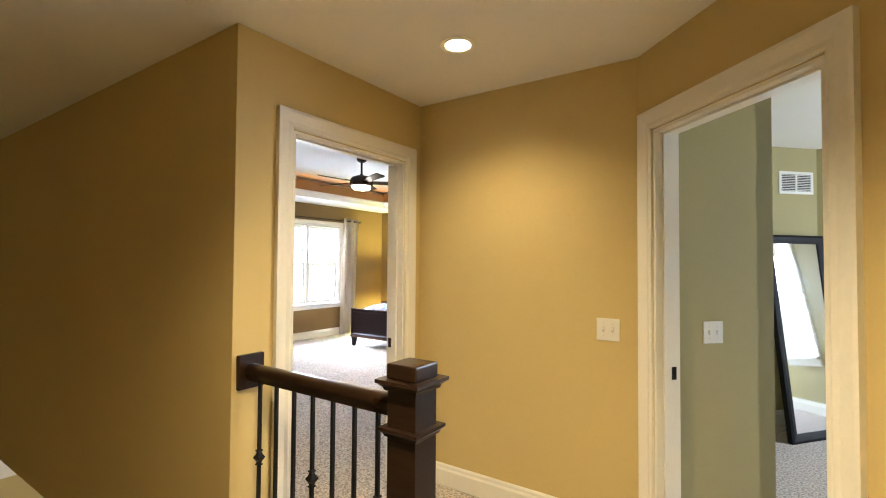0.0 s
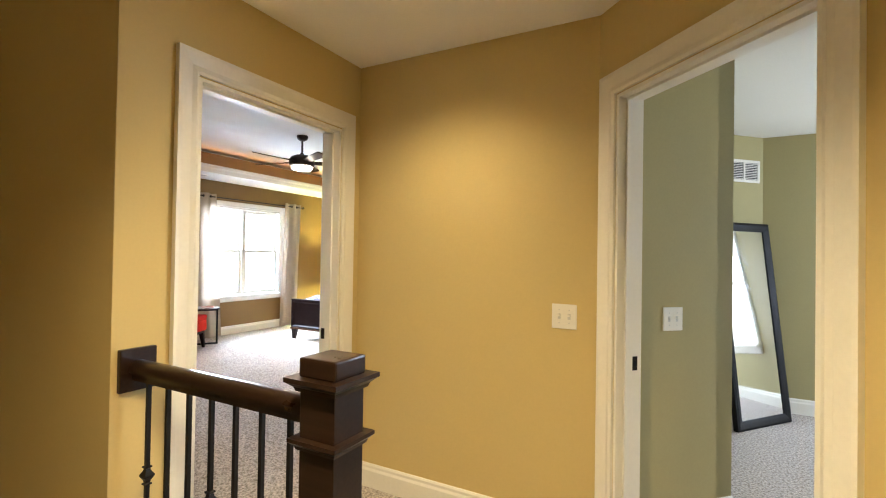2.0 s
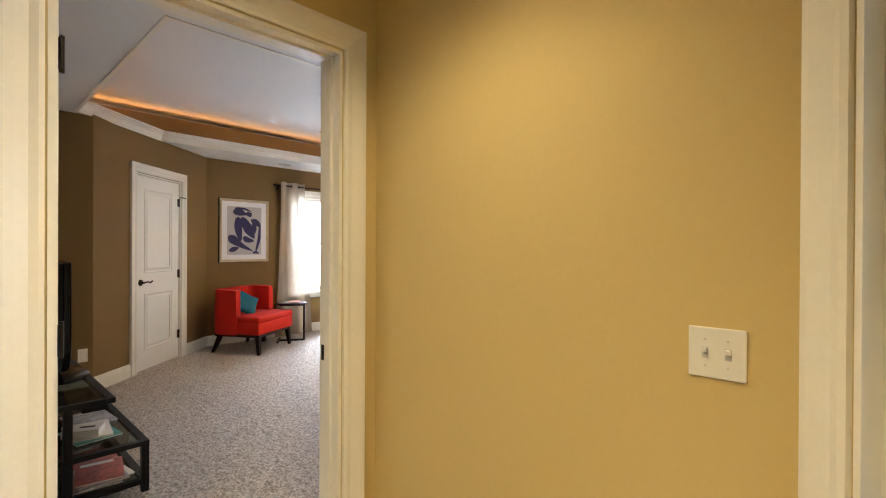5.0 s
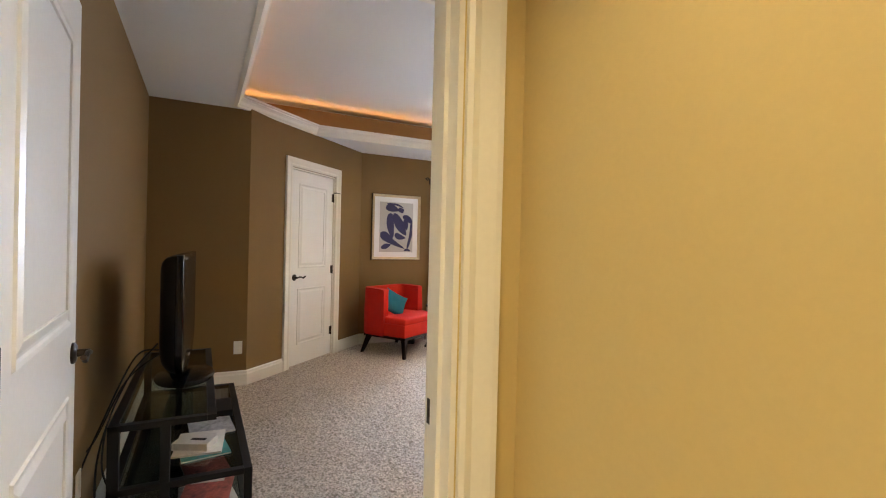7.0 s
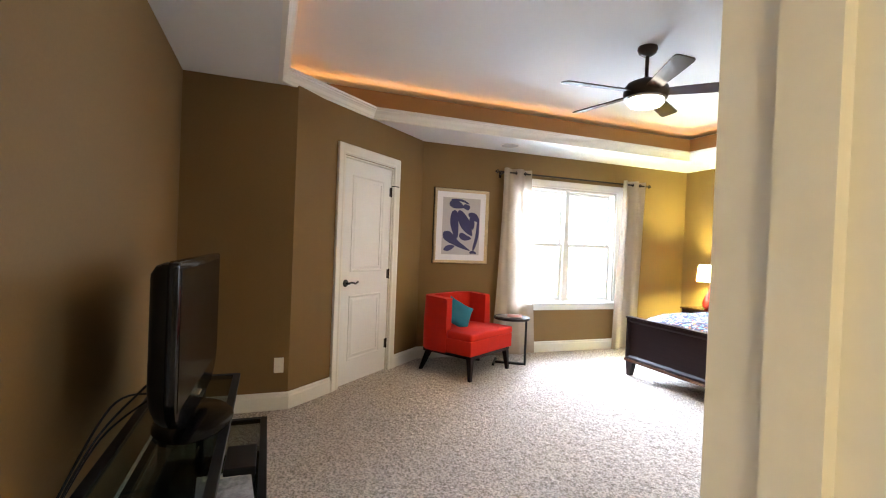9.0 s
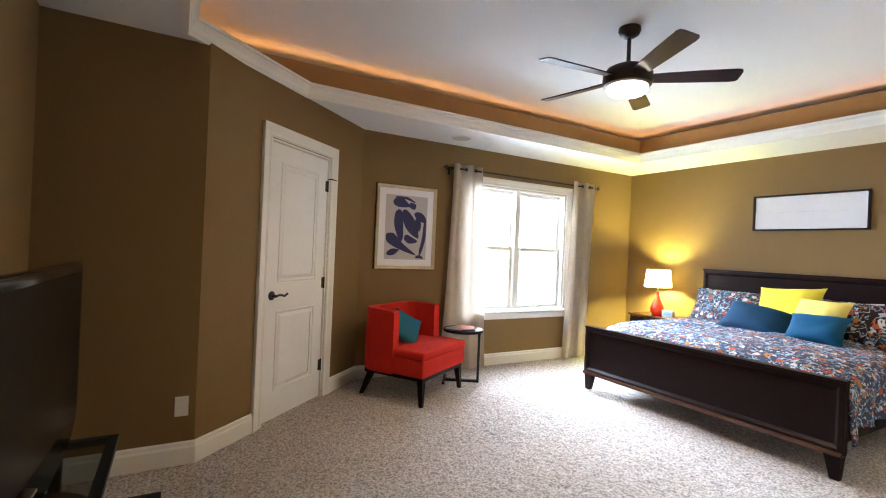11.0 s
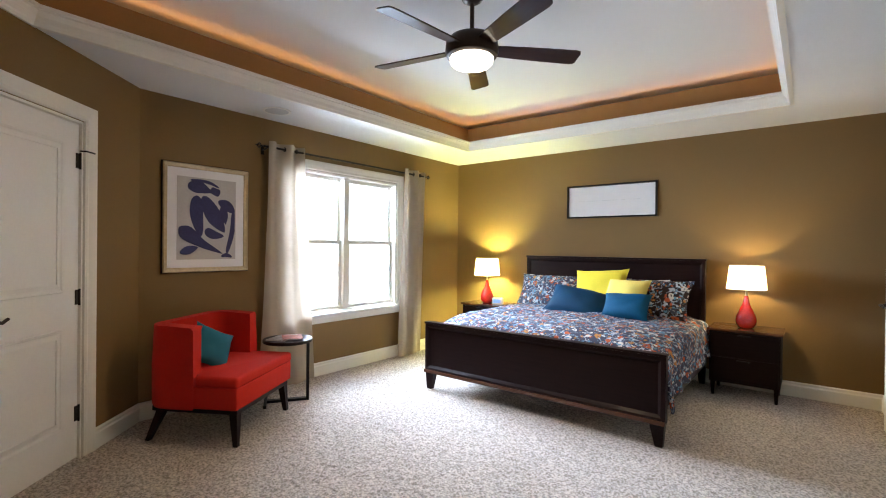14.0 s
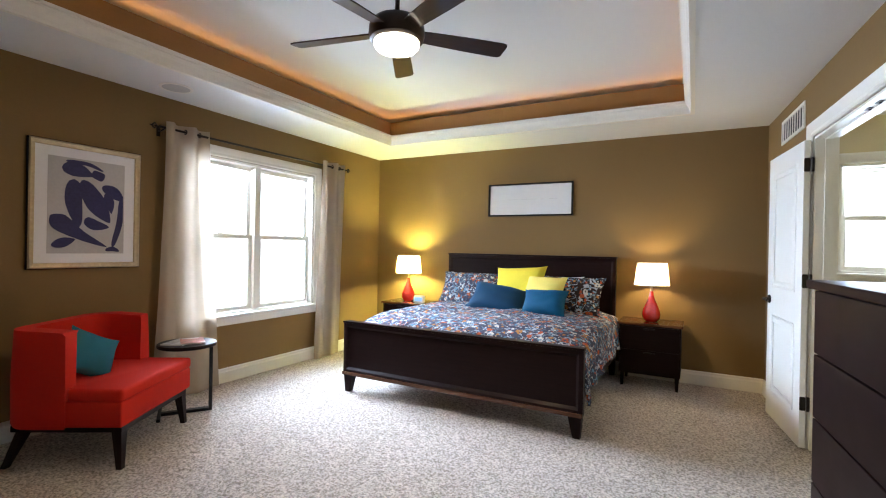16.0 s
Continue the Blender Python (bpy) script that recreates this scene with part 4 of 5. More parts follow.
# ---- curtains ----
def curtain_rod():
    ob = thing("curtain_rod", pose(-6.37, 0, 2.178), "dark bronze curtain rod with openwork finials", "curtain rod")
    part("rod", tube([(0, 4.90, 0), (0, 7.10, 0)], 0.010, 12), BRONZE, ob, smooth=True)
    for y, s in ((4.88, -1), (7.12, 1)):
        f = tube([(0, y, 0), (0.012, y + s * 0.02, 0.018), (0, y + s * 0.045, 0)], 0.004)
        tube([(0, y, 0), (-0.012, y + s * 0.02, -0.018), (0, y + s * 0.045, 0)], 0.004, 8, f)
        tube([(0, y, 0), (0.0, y + s * 0.02, -0.022), (0, y + s * 0.045, 0)], 0.004, 8, f)
        tube([(0, y, 0), (0.0, y + s * 0.02, 0.022), (0, y + s * 0.045, 0)], 0.004, 8, f)
        tube([(0, y - s * 0.01, 0), (0, y + s * 0.055, 0)], 0.005, 8, f)
        part("finial", f, BRONZE, ob)
        br = tube([(0, y - s * 0.06, -0.006), (-0.05, y - s * 0.06, -0.02), (-0.088, y - s * 0.06, -0.02)], 0.006)
        box(-0.092, -0.086, y - s * 0.06 - 0.015, y - s * 0.06 + 0.015, -0.06, 0.02, 0.002, br)
        part("bracket", br, BRONZE, ob)
    return ob


curtain_rod()


def curtain(y0, y1, b0, b1, folds, seed, label):
    """A grommet panel from the rod to the floor; y0..y1 at the rod, b0..b1 at the hem."""
    ob = thing("curtain", pose(-6.37, 0, 0), label, "curtain", "curtains at the window")
    nu, nv = folds * 14, 30
    bm = bmesh.new()
    rows = []
    for j in range(nv + 1):
        v = j / nv
        z = 2.226 - v * 2.212
        row = []
        for i in range(nu + 1):
            u = i / nu
            f = v ** 1.3
            y = (y0 + (y1 - y0) * u) * (1 - f) + (b0 + (b1 - b0) * u) * f
            ph = 2 * math.pi * folds * u + 0.5 * math.sin(3 * v + seed)
            amp = 0.040 * (1 - 0.25 * v)
            x = 0.005 + amp * math.sin(ph) + 0.012 * v * noise.noise(Vector((u * 5 + seed, v * 2, 1)))
            y += 0.010 * v * math.sin(2 * ph + seed) + 0.01 * noise.noise(Vector((u * 3, v * 3 + seed, 5)))
            row.append(bm.verts.new((x, y, z)))
        rows.append(row)
    for a, b in zip(rows, rows[1:]):
        for i in range(nu):
            bm.faces.new((a[i], a[i + 1], b[i + 1], b[i]))
    part("panel", bm, CURTAIN, ob, smooth=True)
    for k in range(folds + 1):
        u = (k + 0.35) / (folds + 1)
        part("grommet", lathe([(0.013, -0.002), (0.021, -0.002), (0.021, 0.002), (0.013, 0.002)], 20, cap=False,
             m=Matrix.Translation((0.005, y0 + (y1 - y0) * u, 2.178)) @ Matrix.Rotation(radians(90), 4, "X")), BRONZE, ob, "dark bronze eyelet")
    return ob


curtain(4.94, 5.31, 4.86, 5.46, 2, 0.7, "cream grommet curtain panel drawn back beside the chair table")
curtain(6.69, 7.06, 6.62, 7.02, 2, 2.1, "cream grommet curtain panel drawn back near the corner")

# ---- pictures ----
def figure_picture():
    """Framed cut-paper print in blue: plain rounded shapes on grey paper. x along the wall, z up, front towards -y."""
    ob = thing("framed_print", pose(XW, 4.118, 1.085, 0, 0, 90), "champagne-framed print of abstract blue cut-paper shapes", "picture")
    w, h = 0.68, 0.855
    turn = Matrix(((1, 0, 0, 0), (0, 0, -1, 0), (0, 1, 0, 0), (0, 0, 0, 1)))
    part("picture_frame", sweep([(0, 0), (w, 0), (w, h), (0, h)], [(0, 0.001), (0, 0.026), (0.008, 0.030), (0.020, 0.024), (0.032, 0.022), (0.036, 0.014), (0.036, 0.001)], True, m=turn), CHAMPAGNE, ob)
    part("edge_strip", sweep([(-0.004, -0.004), (w + 0.004, -0.004), (w + 0.004, h + 0.004), (-0.004, h + 0.004)], [(0, 0.001), (0, 0.022), (0.004, 0.022), (0.004, 0.001)], True, m=turn), BLACK_FRAME, ob, "dark outer frame edge")
    part("mat_board", box(0.034, w - 0.034, -0.010, -0.006, 0.034, h - 0.034), MAT_BOARD, ob)
    part("paper", box(0.105, w - 0.105, -0.0115, -0.0105, 0.10, h - 0.10), ART_PAPER, ob)

    def cut(points, layer):
        """One rounded cut shape along a curve; points are (across, down, half-width) in parts of the sheet's height."""
        bm = bmesh.new()
        n, left, right = 28, [], []
        pts = [Vector(p) for p in points]
        ext = [2 * pts[0] - pts[1]] + pts + [2 * pts[-1] - pts[-2]]
        line = []
        for k in range(n + 1):
            q = k / n * (len(pts) - 1)
            i = min(int(q), len(pts) - 2)
            f = q - i
            a, b, c, d = ext[i], ext[i + 1], ext[i + 2], ext[i + 3]
            line.append(0.5 * (2 * b + (c - a) * f + (2 * a - 5 * b + 4 * c - d) * f * f + (3 * b - a - 3 * c + d) * f ** 3))
        tall = h - 0.20
        for k, p in enumerate(line):
            d = (line[min(k + 1, n)] - line[max(k - 1, 0)]).to_2d().normalized()
            cap = math.sqrt(max(0.02, 1 - (2 * abs(k / n - 0.5)) ** 6))
            for side, s in ((left, 1), (right, -1)):
                u = p.x - s * d.y * p.z * cap
                v = p.y + s * d.x * p.z * cap
                side.append(bm.verts.new((0.105 + min(max(u, 0.004), 0.704) * tall, -0.0122 - layer * 0.0003, h - 0.10 - min(max(v, 0.004), 0.996) * tall)))
        for k in range(n):
            bm.faces.new((left[k], left[k + 1], right[k + 1], right[k]))
        part("cut_paper_shape", bm, ART_BLUE, ob)

    for layer, shape in enumerate((
            [(0.12, 0.11, 0.05), (0.25, 0.115, 0.075), (0.41, 0.165, 0.018)],
            [(0.15, 0.035, 0.018), (0.36, 0.045, 0.020), (0.50, 0.10, 0.012)],
            [(0.39, 0.13, 0.042), (0.51, 0.175, 0.050)],
            [(0.49, 0.27, 0.035), (0.60, 0.32, 0.065), (0.70, 0.40, 0.030)],
            [(0.54, 0.33, 0.045), (0.57, 0.45, 0.045), (0.585, 0.56, 0.006)],
            [(0.685, 0.38, 0.026), (0.67, 0.65, 0.032), (0.60, 0.93, 0.026)],
            [(0.53, 0.965, 0.018), (0.60, 0.95, 0.026), (0.67, 0.975, 0.013)],
            [(0.225, 0.22, 0.062), (0.225, 0.45, 0.078), (0.275, 0.72, 0.036)],
            [(0.30, 0.22, 0.060), (0.435, 0.46, 0.098), (0.57, 0.66, 0.028)],
            [(0.33, 0.63, 0.045), (0.42, 0.69, 0.056), (0.56, 0.71, 0.018)],
            [(0.025, 0.61, 0.040), (0.11, 0.68, 0.088), (0.30, 0.81, 0.050), (0.545, 0.93, 0.013)],
            [(0.035, 0.92, 0.026), (0.135, 0.885, 0.050), (0.245, 0.85, 0.012)])):
        cut(shape, layer)
    return ob


figure_picture()


def long_picture():
    ob = thing("wide_picture", pose(-4.845, YN, 1.655), "wide black-framed picture, nearly white, above the bed", "picture")
    w, h = 0.99, 0.375
    turn = Matrix(((1, 0, 0, 0), (0, 0, -1, 0), (0, 1, 0, 0), (0, 0, 0, 1)))
    part("picture_frame", sweep([(0, 0), (w, 0), (w, h), (0, h)], [(0, 0.001), (0, 0.030), (0.016, 0.030), (0.018, 0.012), (0.018, 0.001)], True, m=turn), BLACK_FRAME, ob)
    part("mat_board", box(0.016, w - 0.016, -0.010, -0.004, 0.016, h - 0.016), MAT_BOARD, ob)
    for x0, x1 in ((0.14, 0.20), (0.24, 0.36), (0.40, 0.58), (0.62, 0.66), (0.72, 0.82)):
        part("pale_line", box(x0, x1, -0.0112, -0.0104, 0.19, 0.193), PALE_INK, ob)
    return ob


long_picture()


# ---- bed ----
def bed():
    ob = thing("bed", pose(-4.352, 0, 0), "dark espresso wooden king bed with panelled headboard and footboard", "bed")
    hw = 1.03

    def board(name, y, top, hwid, foot, t=0.05):
        """Panelled board facing -y: frame rails round a recessed panel, bevelled inner edge."""
        turn = Matrix(((1, 0, 0, 0), (0, 0, -1, y), (0, 1, 0, 0), (0, 0, 0, 1)))
        fr = sweep([(-hwid, foot), (hwid, foot), (hwid, top), (-hwid, top)], [(0, -t), (0, 0.0), (0.006, 0.004), (0.030, 0.004), (0.050, -0.014), (0.050, -t)], True, m=turn)
        b = part(name, fr, ESPRESSO, ob)
        part("panel", box(-hwid + 0.045, hwid - 0.045, y + 0.014, y + t - 0.004, foot + 0.045, top - 0.045), ESPRESSO, b)
        return b

    fb = board("footboard", 5.955, 0.605, hw, 0.165, 0.055)
    part("top_cap", box(-hw - 0.004, hw + 0.004, 5.945, 6.016, 0.600, 0.616, 0.003), ESPRESSO, fb)
    part("bottom_ledge", box(-hw, hw, 5.935, 6.010, 0.150, 0.180, 0.006), WALNUT_TOP, fb)
    board("headboard", 7.79, 1.20, 0.965, 0.30, 0.055)
    part("headboard_cap", box(-0.972, 0.972, 7.782, 7.85, 1.196, 1.214, 0.003), ESPRESSO, ob)
    for x, y, s in ((-hw + 0.055, 5.985, 1), (hw - 0.055, 5.985, -1), (-0.93, 7.82, 1), (0.93, 7.82, -1)):
        bm = bmesh.new()
        zt = 0.155 if y < 7 else 0.31
        lo = [bm.verts.new((x - s * 0.012 + dx * 0.024, y + dy * 0.022, 0.0)) for dx, dy in ((-1, -1), (1, -1), (1, 1), (-1, 1))]
        hi = [bm.verts.new((x + dx * 0.048, y + dy * 0.030, zt)) for dx, dy in ((-1, -1), (1, -1), (1, 1), (-1, 1))]
        bm.faces.new(lo), bm.faces.new(hi)
        for k in range(4):
            bm.faces.new((lo[k], lo[(k + 1) % 4], hi[(k + 1) % 4], hi[k]))
        part("leg", bm, ESPRESSO_UP, ob)
    for x in (-0.985, 0.955):
        part("side_rail", box(x, x + 0.03, 6.005, 7.79, 0.20, 0.40, 0.004), ESPRESSO, ob)
    part("mattress", box(-0.94, 0.94, 6.03, 7.77, 0.34, 0.60, 0.05), WHITE_LINEN, ob, "white mattress")
    return ob


bed()


def duvet():
    """A soft cover over mattress and sides: sagging folds, uneven hem."""
    ob = thing("duvet", pose(-4.352, 0, 0), "blue floral patterned duvet spread over the bed", "duvet")
    bm = bmesh.new()
    nx, ny = 90, 60
    grid = []
    arc = 1.55
    for i in range(nx + 1):
        u = -arc + 2 * arc * i / nx
        row = []
        for j in range(ny + 1):
            v = 6.035 + (7.66 - 6.035) * j / ny
            flat = 0.95
            e = abs(u) - flat
            s = 1 if u > 0 else -1
            wob = noise.noise(Vector((u * 2.2, v * 2.2, 0.3)))
            if e <= 0:
                x, z = u, 0.635 + 0.05 * (1 - (abs(u) / flat) ** 4) + 0.030 * wob
            else:
                drop = min(e, 0.10)
                ang_ = drop / 0.10 * math.pi / 2
                x = s * (flat + 0.075 * math.sin(ang_))
                z = 0.635 - 0.075 * (1 - math.cos(ang_)) - max(0.0, e - 0.10) * (0.52 - 0.06 * (v - 6.035) / 1.625 + 0.10 * noise.noise(Vector((v * 3, s, 4))))
                fold = max(0.0, e - 0.06) / 0.5
                x += s * fold * (0.026 * math.sin(v * 17 + 2 * math.sin(v * 5) + s) + 0.012)
                z += 0.030 * wob
            z -= 0.085 * math.exp(-(v - 6.035) / 0.14)
            z += 0.010 * noise.noise(Vector((u * 9, v * 9, 2))) + 0.014 * abs(noise.noise(Vector((u * 5, v * 4, 7))))
            row.append(bm.verts.new((x, v, z)))
        grid.append(row)
    for a, b in zip(grid, grid[1:]):
        for j in range(ny):
            bm.faces.new((a[j], a[j + 1], b[j + 1], b[j]))
    c = part("cover", bm, DUVET, ob, smooth=True)
    so = c.modifiers.new("thickness", "SOLIDIFY")
    so.thickness, so.offset = 0.02, -1
    return ob


duvet()


def pillow(name, x, y, z, w, d, h, tilt, yaw, material, label, seed, roll=0):
    ob = thing(name, pose(x, y, z, tilt, roll, yaw), label, "pillow", "pillows on the bed")
    part("cover", cushion(w, d, h, 16, seed=seed), material, ob, smooth=True)
    return ob


pillow("bed_pillow", -4.92, 7.57, 0.81, 0.74, 0.44, 0.20, 58, 3, DUVET, "blue floral pillow propped against the headboard", 1.0)
pillow("bed_pillow", -3.80, 7.52, 0.815, 0.70, 0.44, 0.20, 60, -5, SHAM, "dark floral pillow propped against the headboard", 2.0)
pillow("bed_pillow", -4.93, 7.71, 0.785, 0.66, 0.42, 0.14, 76, 0, WHITE_LINEN, "white pillow behind the floral one", 3.0)
pillow("bed_pillow", -4.02, 7.70, 0.795, 0.66, 0.42, 0.14, 76, 0, WHITE_LINEN, "white pillow behind the yellow cushions", 4.0)
pillow("throw_cushion", -4.30, 7.46, 0.90, 0.57, 0.42, 0.17, 62, -3, YELLOW, "yellow square throw cushion", 5.0, -4)
pillow("throw_cushion", -4.00, 7.32, 0.835, 0.43, 0.40, 0.16, 60, -8, PALE_YELLOW, "lighter yellow square throw cushion in front", 6.0)
pillow("throw_cushion", -4.41, 7.16, 0.765, 0.60, 0.36, 0.20, 42, 6, DEEP_BLUE, "deep blue satin throw cushion", 7.0, 9)
pillow("throw_cushion", -3.92, 7.08, 0.775, 0.44, 0.28, 0.17, 54, -4, BLUE, "bright blue satin throw cushion", 8.0, -2)


# ---- nightstands and lamps ----
def nightstand(x):
    ob = thing("nightstand", pose(x, 7.66, 0), "dark espresso nightstand with two drawers by the bed", "nightstand", "nightstands beside the bed")
    part("body", box(-0.262, 0.262, -0.175, 0.215, 0.125, 0.582, 0.004), ESPRESSO_UP, ob)
    part("top", box(-0.28, 0.28, -0.195, 0.225, 0.582, 0.604, 0.004), WALNUT_TOP, ob, "polished brown top")
    for z0, z1 in ((0.140, 0.350), (0.358, 0.572)):
        dr = part("drawer", box(-0.252, 0.252, -0.185, -0.174, z0, z1, 0.003), ESPRESSO, ob)
        part("pull", box(-0.05, 0.05, -0.196, -0.184, z1 - 0.024, z1 - 0.012, 0.003), IRON, dr)
    for sx in (-1, 1):
        for sy in (-0.145, 0.185):
            part("leg", lathe([(0.016, 0.0), (0.026, 0.13)], 4, m=Matrix.Translation((sx * 0.235, sy, 0)) @ Matrix.Rotation(radians(45), 4, "Z")), ESPRESSO_UP, ob)
    return ob


nightstand(-5.80)
nightstand(-3.04)


def table_lamp(x, y):
    z = 0.604
    ob = thing("table_lamp", pose(x, y, z), "red glazed teardrop table lamp with white drum shade, lit", "lamp", "lamps on the nightstands")
    part("base", lathe([(0.0, 0.0), (0.045, 0.0), (0.058, 0.008), (0.076, 0.035), (0.084, 0.070), (0.077, 0.110), (0.055, 0.160), (0.034, 0.205), (0.021, 0.250), (0.016, 0.29), (0.0, 0.292)], 36, cap=False), RED_GLASS, ob, "glossy red glazed base", True)
    part("neck", lathe([(0.009, 0.285), (0.009, 0.345), (0.016, 0.35), (0.016, 0.395)], 14), CHAMPAGNE, ob, "brass neck and socket", True)
    sh = lathe([(0.157, 0.350), (0.134, 0.562)], 40, cap=False)
    s = part("shade", sh, SHADE, ob, "white tapered drum shade", True)
    rings = lathe([(0.156, 0.349), (0.159, 0.349), (0.159, 0.355), (0.156, 0.355)], 40, cap=False)
    part("top_trim", lathe([(0.133, 0.557), (0.136, 0.557), (0.136, 0.563), (0.133, 0.563)], 40, cap=False), WHITE_LINEN, s)
    part("shade_trim", rings, WHITE_LINEN, s)
    sp = tube([(0.0, 0.0, 0.562), (0.134, 0, 0.557)], 0.002)
    tube([(0.0, 0.0, 0.562), (-0.067, 0.116, 0.557)], 0.002, 8, sp), tube([(0.0, 0.0, 0.562), (-0.067, -0.116, 0.557)], 0.002, 8, sp)
    part("spider", sp, CHAMPAGNE, ob)
    return ob


table_lamp(-5.81, 7.66)
table_lamp(-3.04, 7.66)
clk = thing("alarm_clock", pose(-5.60, 7.58, 0.604, 0, 0, 12), "small white alarm clock with a blue face on the nightstand", "clock")
cb = box(-0.068, 0.068, -0.035, 0.035, 0.0, 0.088, 0.022)
part("body", cb, PLASTIC_W, clk, smooth=True)
part("display", box(-0.044, 0.044, -0.037, -0.034, 0.024, 0.066, 0.001), CLOCK_FACE, clk, "blue lit display")


# ---- armchair, table ----
def armchair():
    ob = thing("armchair", pose(-5.935, 4.345, 0, 0, 0, 31), "red upholstered low-back armchair on dark splayed legs", "armchair")
    fx, bx, hw = 0.34, -0.33, 0.385

    def block(outline, z0, z1, bevel, name, label=""):
        bm = bmesh.new()
        prism(outline, z0, z1, bm)
        edges = [e for e in bm.edges]
        bmesh.ops.bevel(bm, geom=edges, offset=bevel, segments=3, affect="EDGES", profile=0.5)
        return part(name, bm, RED, ob, label, True)

    def ring(t, front, back_round, side):
        """Plan of the wrap-round back: outer line forward to front, inner line back again."""
        out, inn = [], []
        n = 10
        r = back_round
        out.append((front, -side))
        for k in range(n + 1):
            a = -math.pi / 2 - k / n * math.pi / 2
            out.append((bx + r + r * math.cos(a), -side + r + r * math.sin(a)))
        for k in range(n + 1):
            a = math.pi - k / n * math.pi / 2
            out.append((bx + r + r * math.cos(a), side - r + r * math.sin(a)))
        out.append((front, side))
        r2 = max(0.04, r - t)
        inn.append((front, side - t))
        for k in range(n + 1):
            a = math.pi / 2 + k / n * math.pi / 2
            inn.append((bx + t + r2 + r2 * math.cos(a), side - t - r2 + r2 * math.sin(a)))
        for k in range(n + 1):
            a = math.pi + k / n * math.pi / 2
            inn.append((bx + t + r2 + r2 * math.cos(a), -side + t + r2 + r2 * math.sin(a)))
        inn.append((front, -side + t))
        return out, inn

    out, inn = ring(0.085, 0.03, 0.16, hw)
    bm = bmesh.new()
    k = len(out)
    loops = []
    for z, grow in ((0.232, 0.0), (0.25, 0.006), (0.50, 0.008), (0.745, 0.0), (0.764, -0.012)):
        loops.append([bm.verts.new((x + (grow if x > 0 else -grow), y + math.copysign(grow, y), z + (0.010 * (0 if x > -0.1 else 1) if z > 0.7 else 0))) for x, y in out])
    inn = inn[::-1]
    for z, grow in ((0.764, 0.012), (0.745, 0.0), (0.30, 0.0)):
        loops.append([bm.verts.new((x, y - math.copysign(grow, y), z + (0.010 * (0 if x > -0.1 else 1) if z > 0.7 else 0))) for x, y in inn])
    for a, b in zip(loops, loops[1:]):
        for i in range(k - 1):
            bm.faces.new((a[i], a[i + 1], b[i + 1], b[i]))
    bm.faces.new([l[0] for l in loops]), bm.faces.new([l[-1] for l in loops])
    part("backrest", bm, RED, ob, smooth=True)
    block([(fx - 0.005, -hw + 0.002), (fx - 0.005, hw - 0.002), (0.0, hw - 0.002), (bx + 0.08, hw - 0.09), (bx + 0.08, -hw + 0.09), (0.0, -hw + 0.002)], 0.240, 0.385, 0.012, "seat_base")
    block([(fx, -hw - 0.002), (fx, hw + 0.002), (0.04, hw + 0.002), (0.02, hw - 0.09), (bx + 0.08, hw - 0.09), (bx + 0.08, -hw + 0.09), (0.02, -hw + 0.09), (0.04, -hw - 0.002)], 0.380, 0.455, 0.022, "seat_cushion")
    part("frame_rail", box(bx + 0.05, fx - 0.02, -hw + 0.03, hw - 0.03, 0.205, 0.242, 0.005), ESPRESSO, ob, "dark wooden seat rail")
    for lx, ly, sx, sy in ((fx - 0.05, -hw + 0.06, 1, -1), (fx - 0.05, hw - 0.06, 1, 1), (bx + 0.10, -hw + 0.07, -1, -1), (bx + 0.10, hw - 0.07, -1, 1)):
        bm = bmesh.new()
        splay = 0.02 if sx > 0 else 0.09
        lo = [bm.verts.new((lx + sx * splay + dx * 0.015, ly + sy * 0.02 + dy * 0.015, 0.0)) for dx, dy in ((-1, -1), (1, -1), (1, 1), (-1, 1))]
        hi = [bm.verts.new((lx + dx * 0.027, ly + dy * 0.027, 0.212)) for dx, dy in ((-1, -1), (1, -1), (1, 1), (-1, 1))]
        bm.faces.new(lo), bm.faces.new(hi)
        for i in range(4):
            bm.faces.new((lo[i], lo[(i + 1) % 4], hi[(i + 1) % 4], hi[i]))
        part("leg", bm, ESPRESSO_UP, ob, "dark tapered wooden leg")
    return ob


armchair()
cs = thing("chair_cushion", pose(-5.935, 4.345, 0, 0, 0, 31) @ pose(-0.045, -0.075, 0.575, 0, 0, 62) @ pose(0, 0, 0, 66, 28, 0), "small teal cushion leaning in the red armchair", "cushion")
part("cover", cushion(0.31, 0.29, 0.11, 14, seed=9.0), TEAL, cs, smooth=True)


def side_table():
    ob = thing("side_table", pose(-6.02, 4.93, 0), "round dark side table with a C-shaped metal leg frame", "table")
    part("tabletop", lathe([(0.0, 0.50), (0.195, 0.50), (0.20, 0.505), (0.20, 0.522), (0.195, 0.526), (0.0, 0.526)], 44, cap=False), ESPRESSO, ob, "dark round top", True)
    part("leg", box(0.150, 0.174, -0.022, 0.022, 0.0, 0.50, 0.003), BLACK_METAL, ob)
    part("top_bar", box(-0.15, 0.150, -0.022, 0.022, 0.480, 0.50, 0.002), BLACK_METAL, ob)
    part("floor_bar", box(-0.16, 0.150, -0.022, 0.022, 0.0, 0.022, 0.002), BLACK_METAL, ob)
    part("cross_foot", box(-0.184, -0.16, -0.15, 0.15, 0.0, 0.022, 0.002), BLACK_METAL, ob)
    return ob


side_table().matrix_basis = pose(-6.02, 4.93, 0, 0, 0, 57)


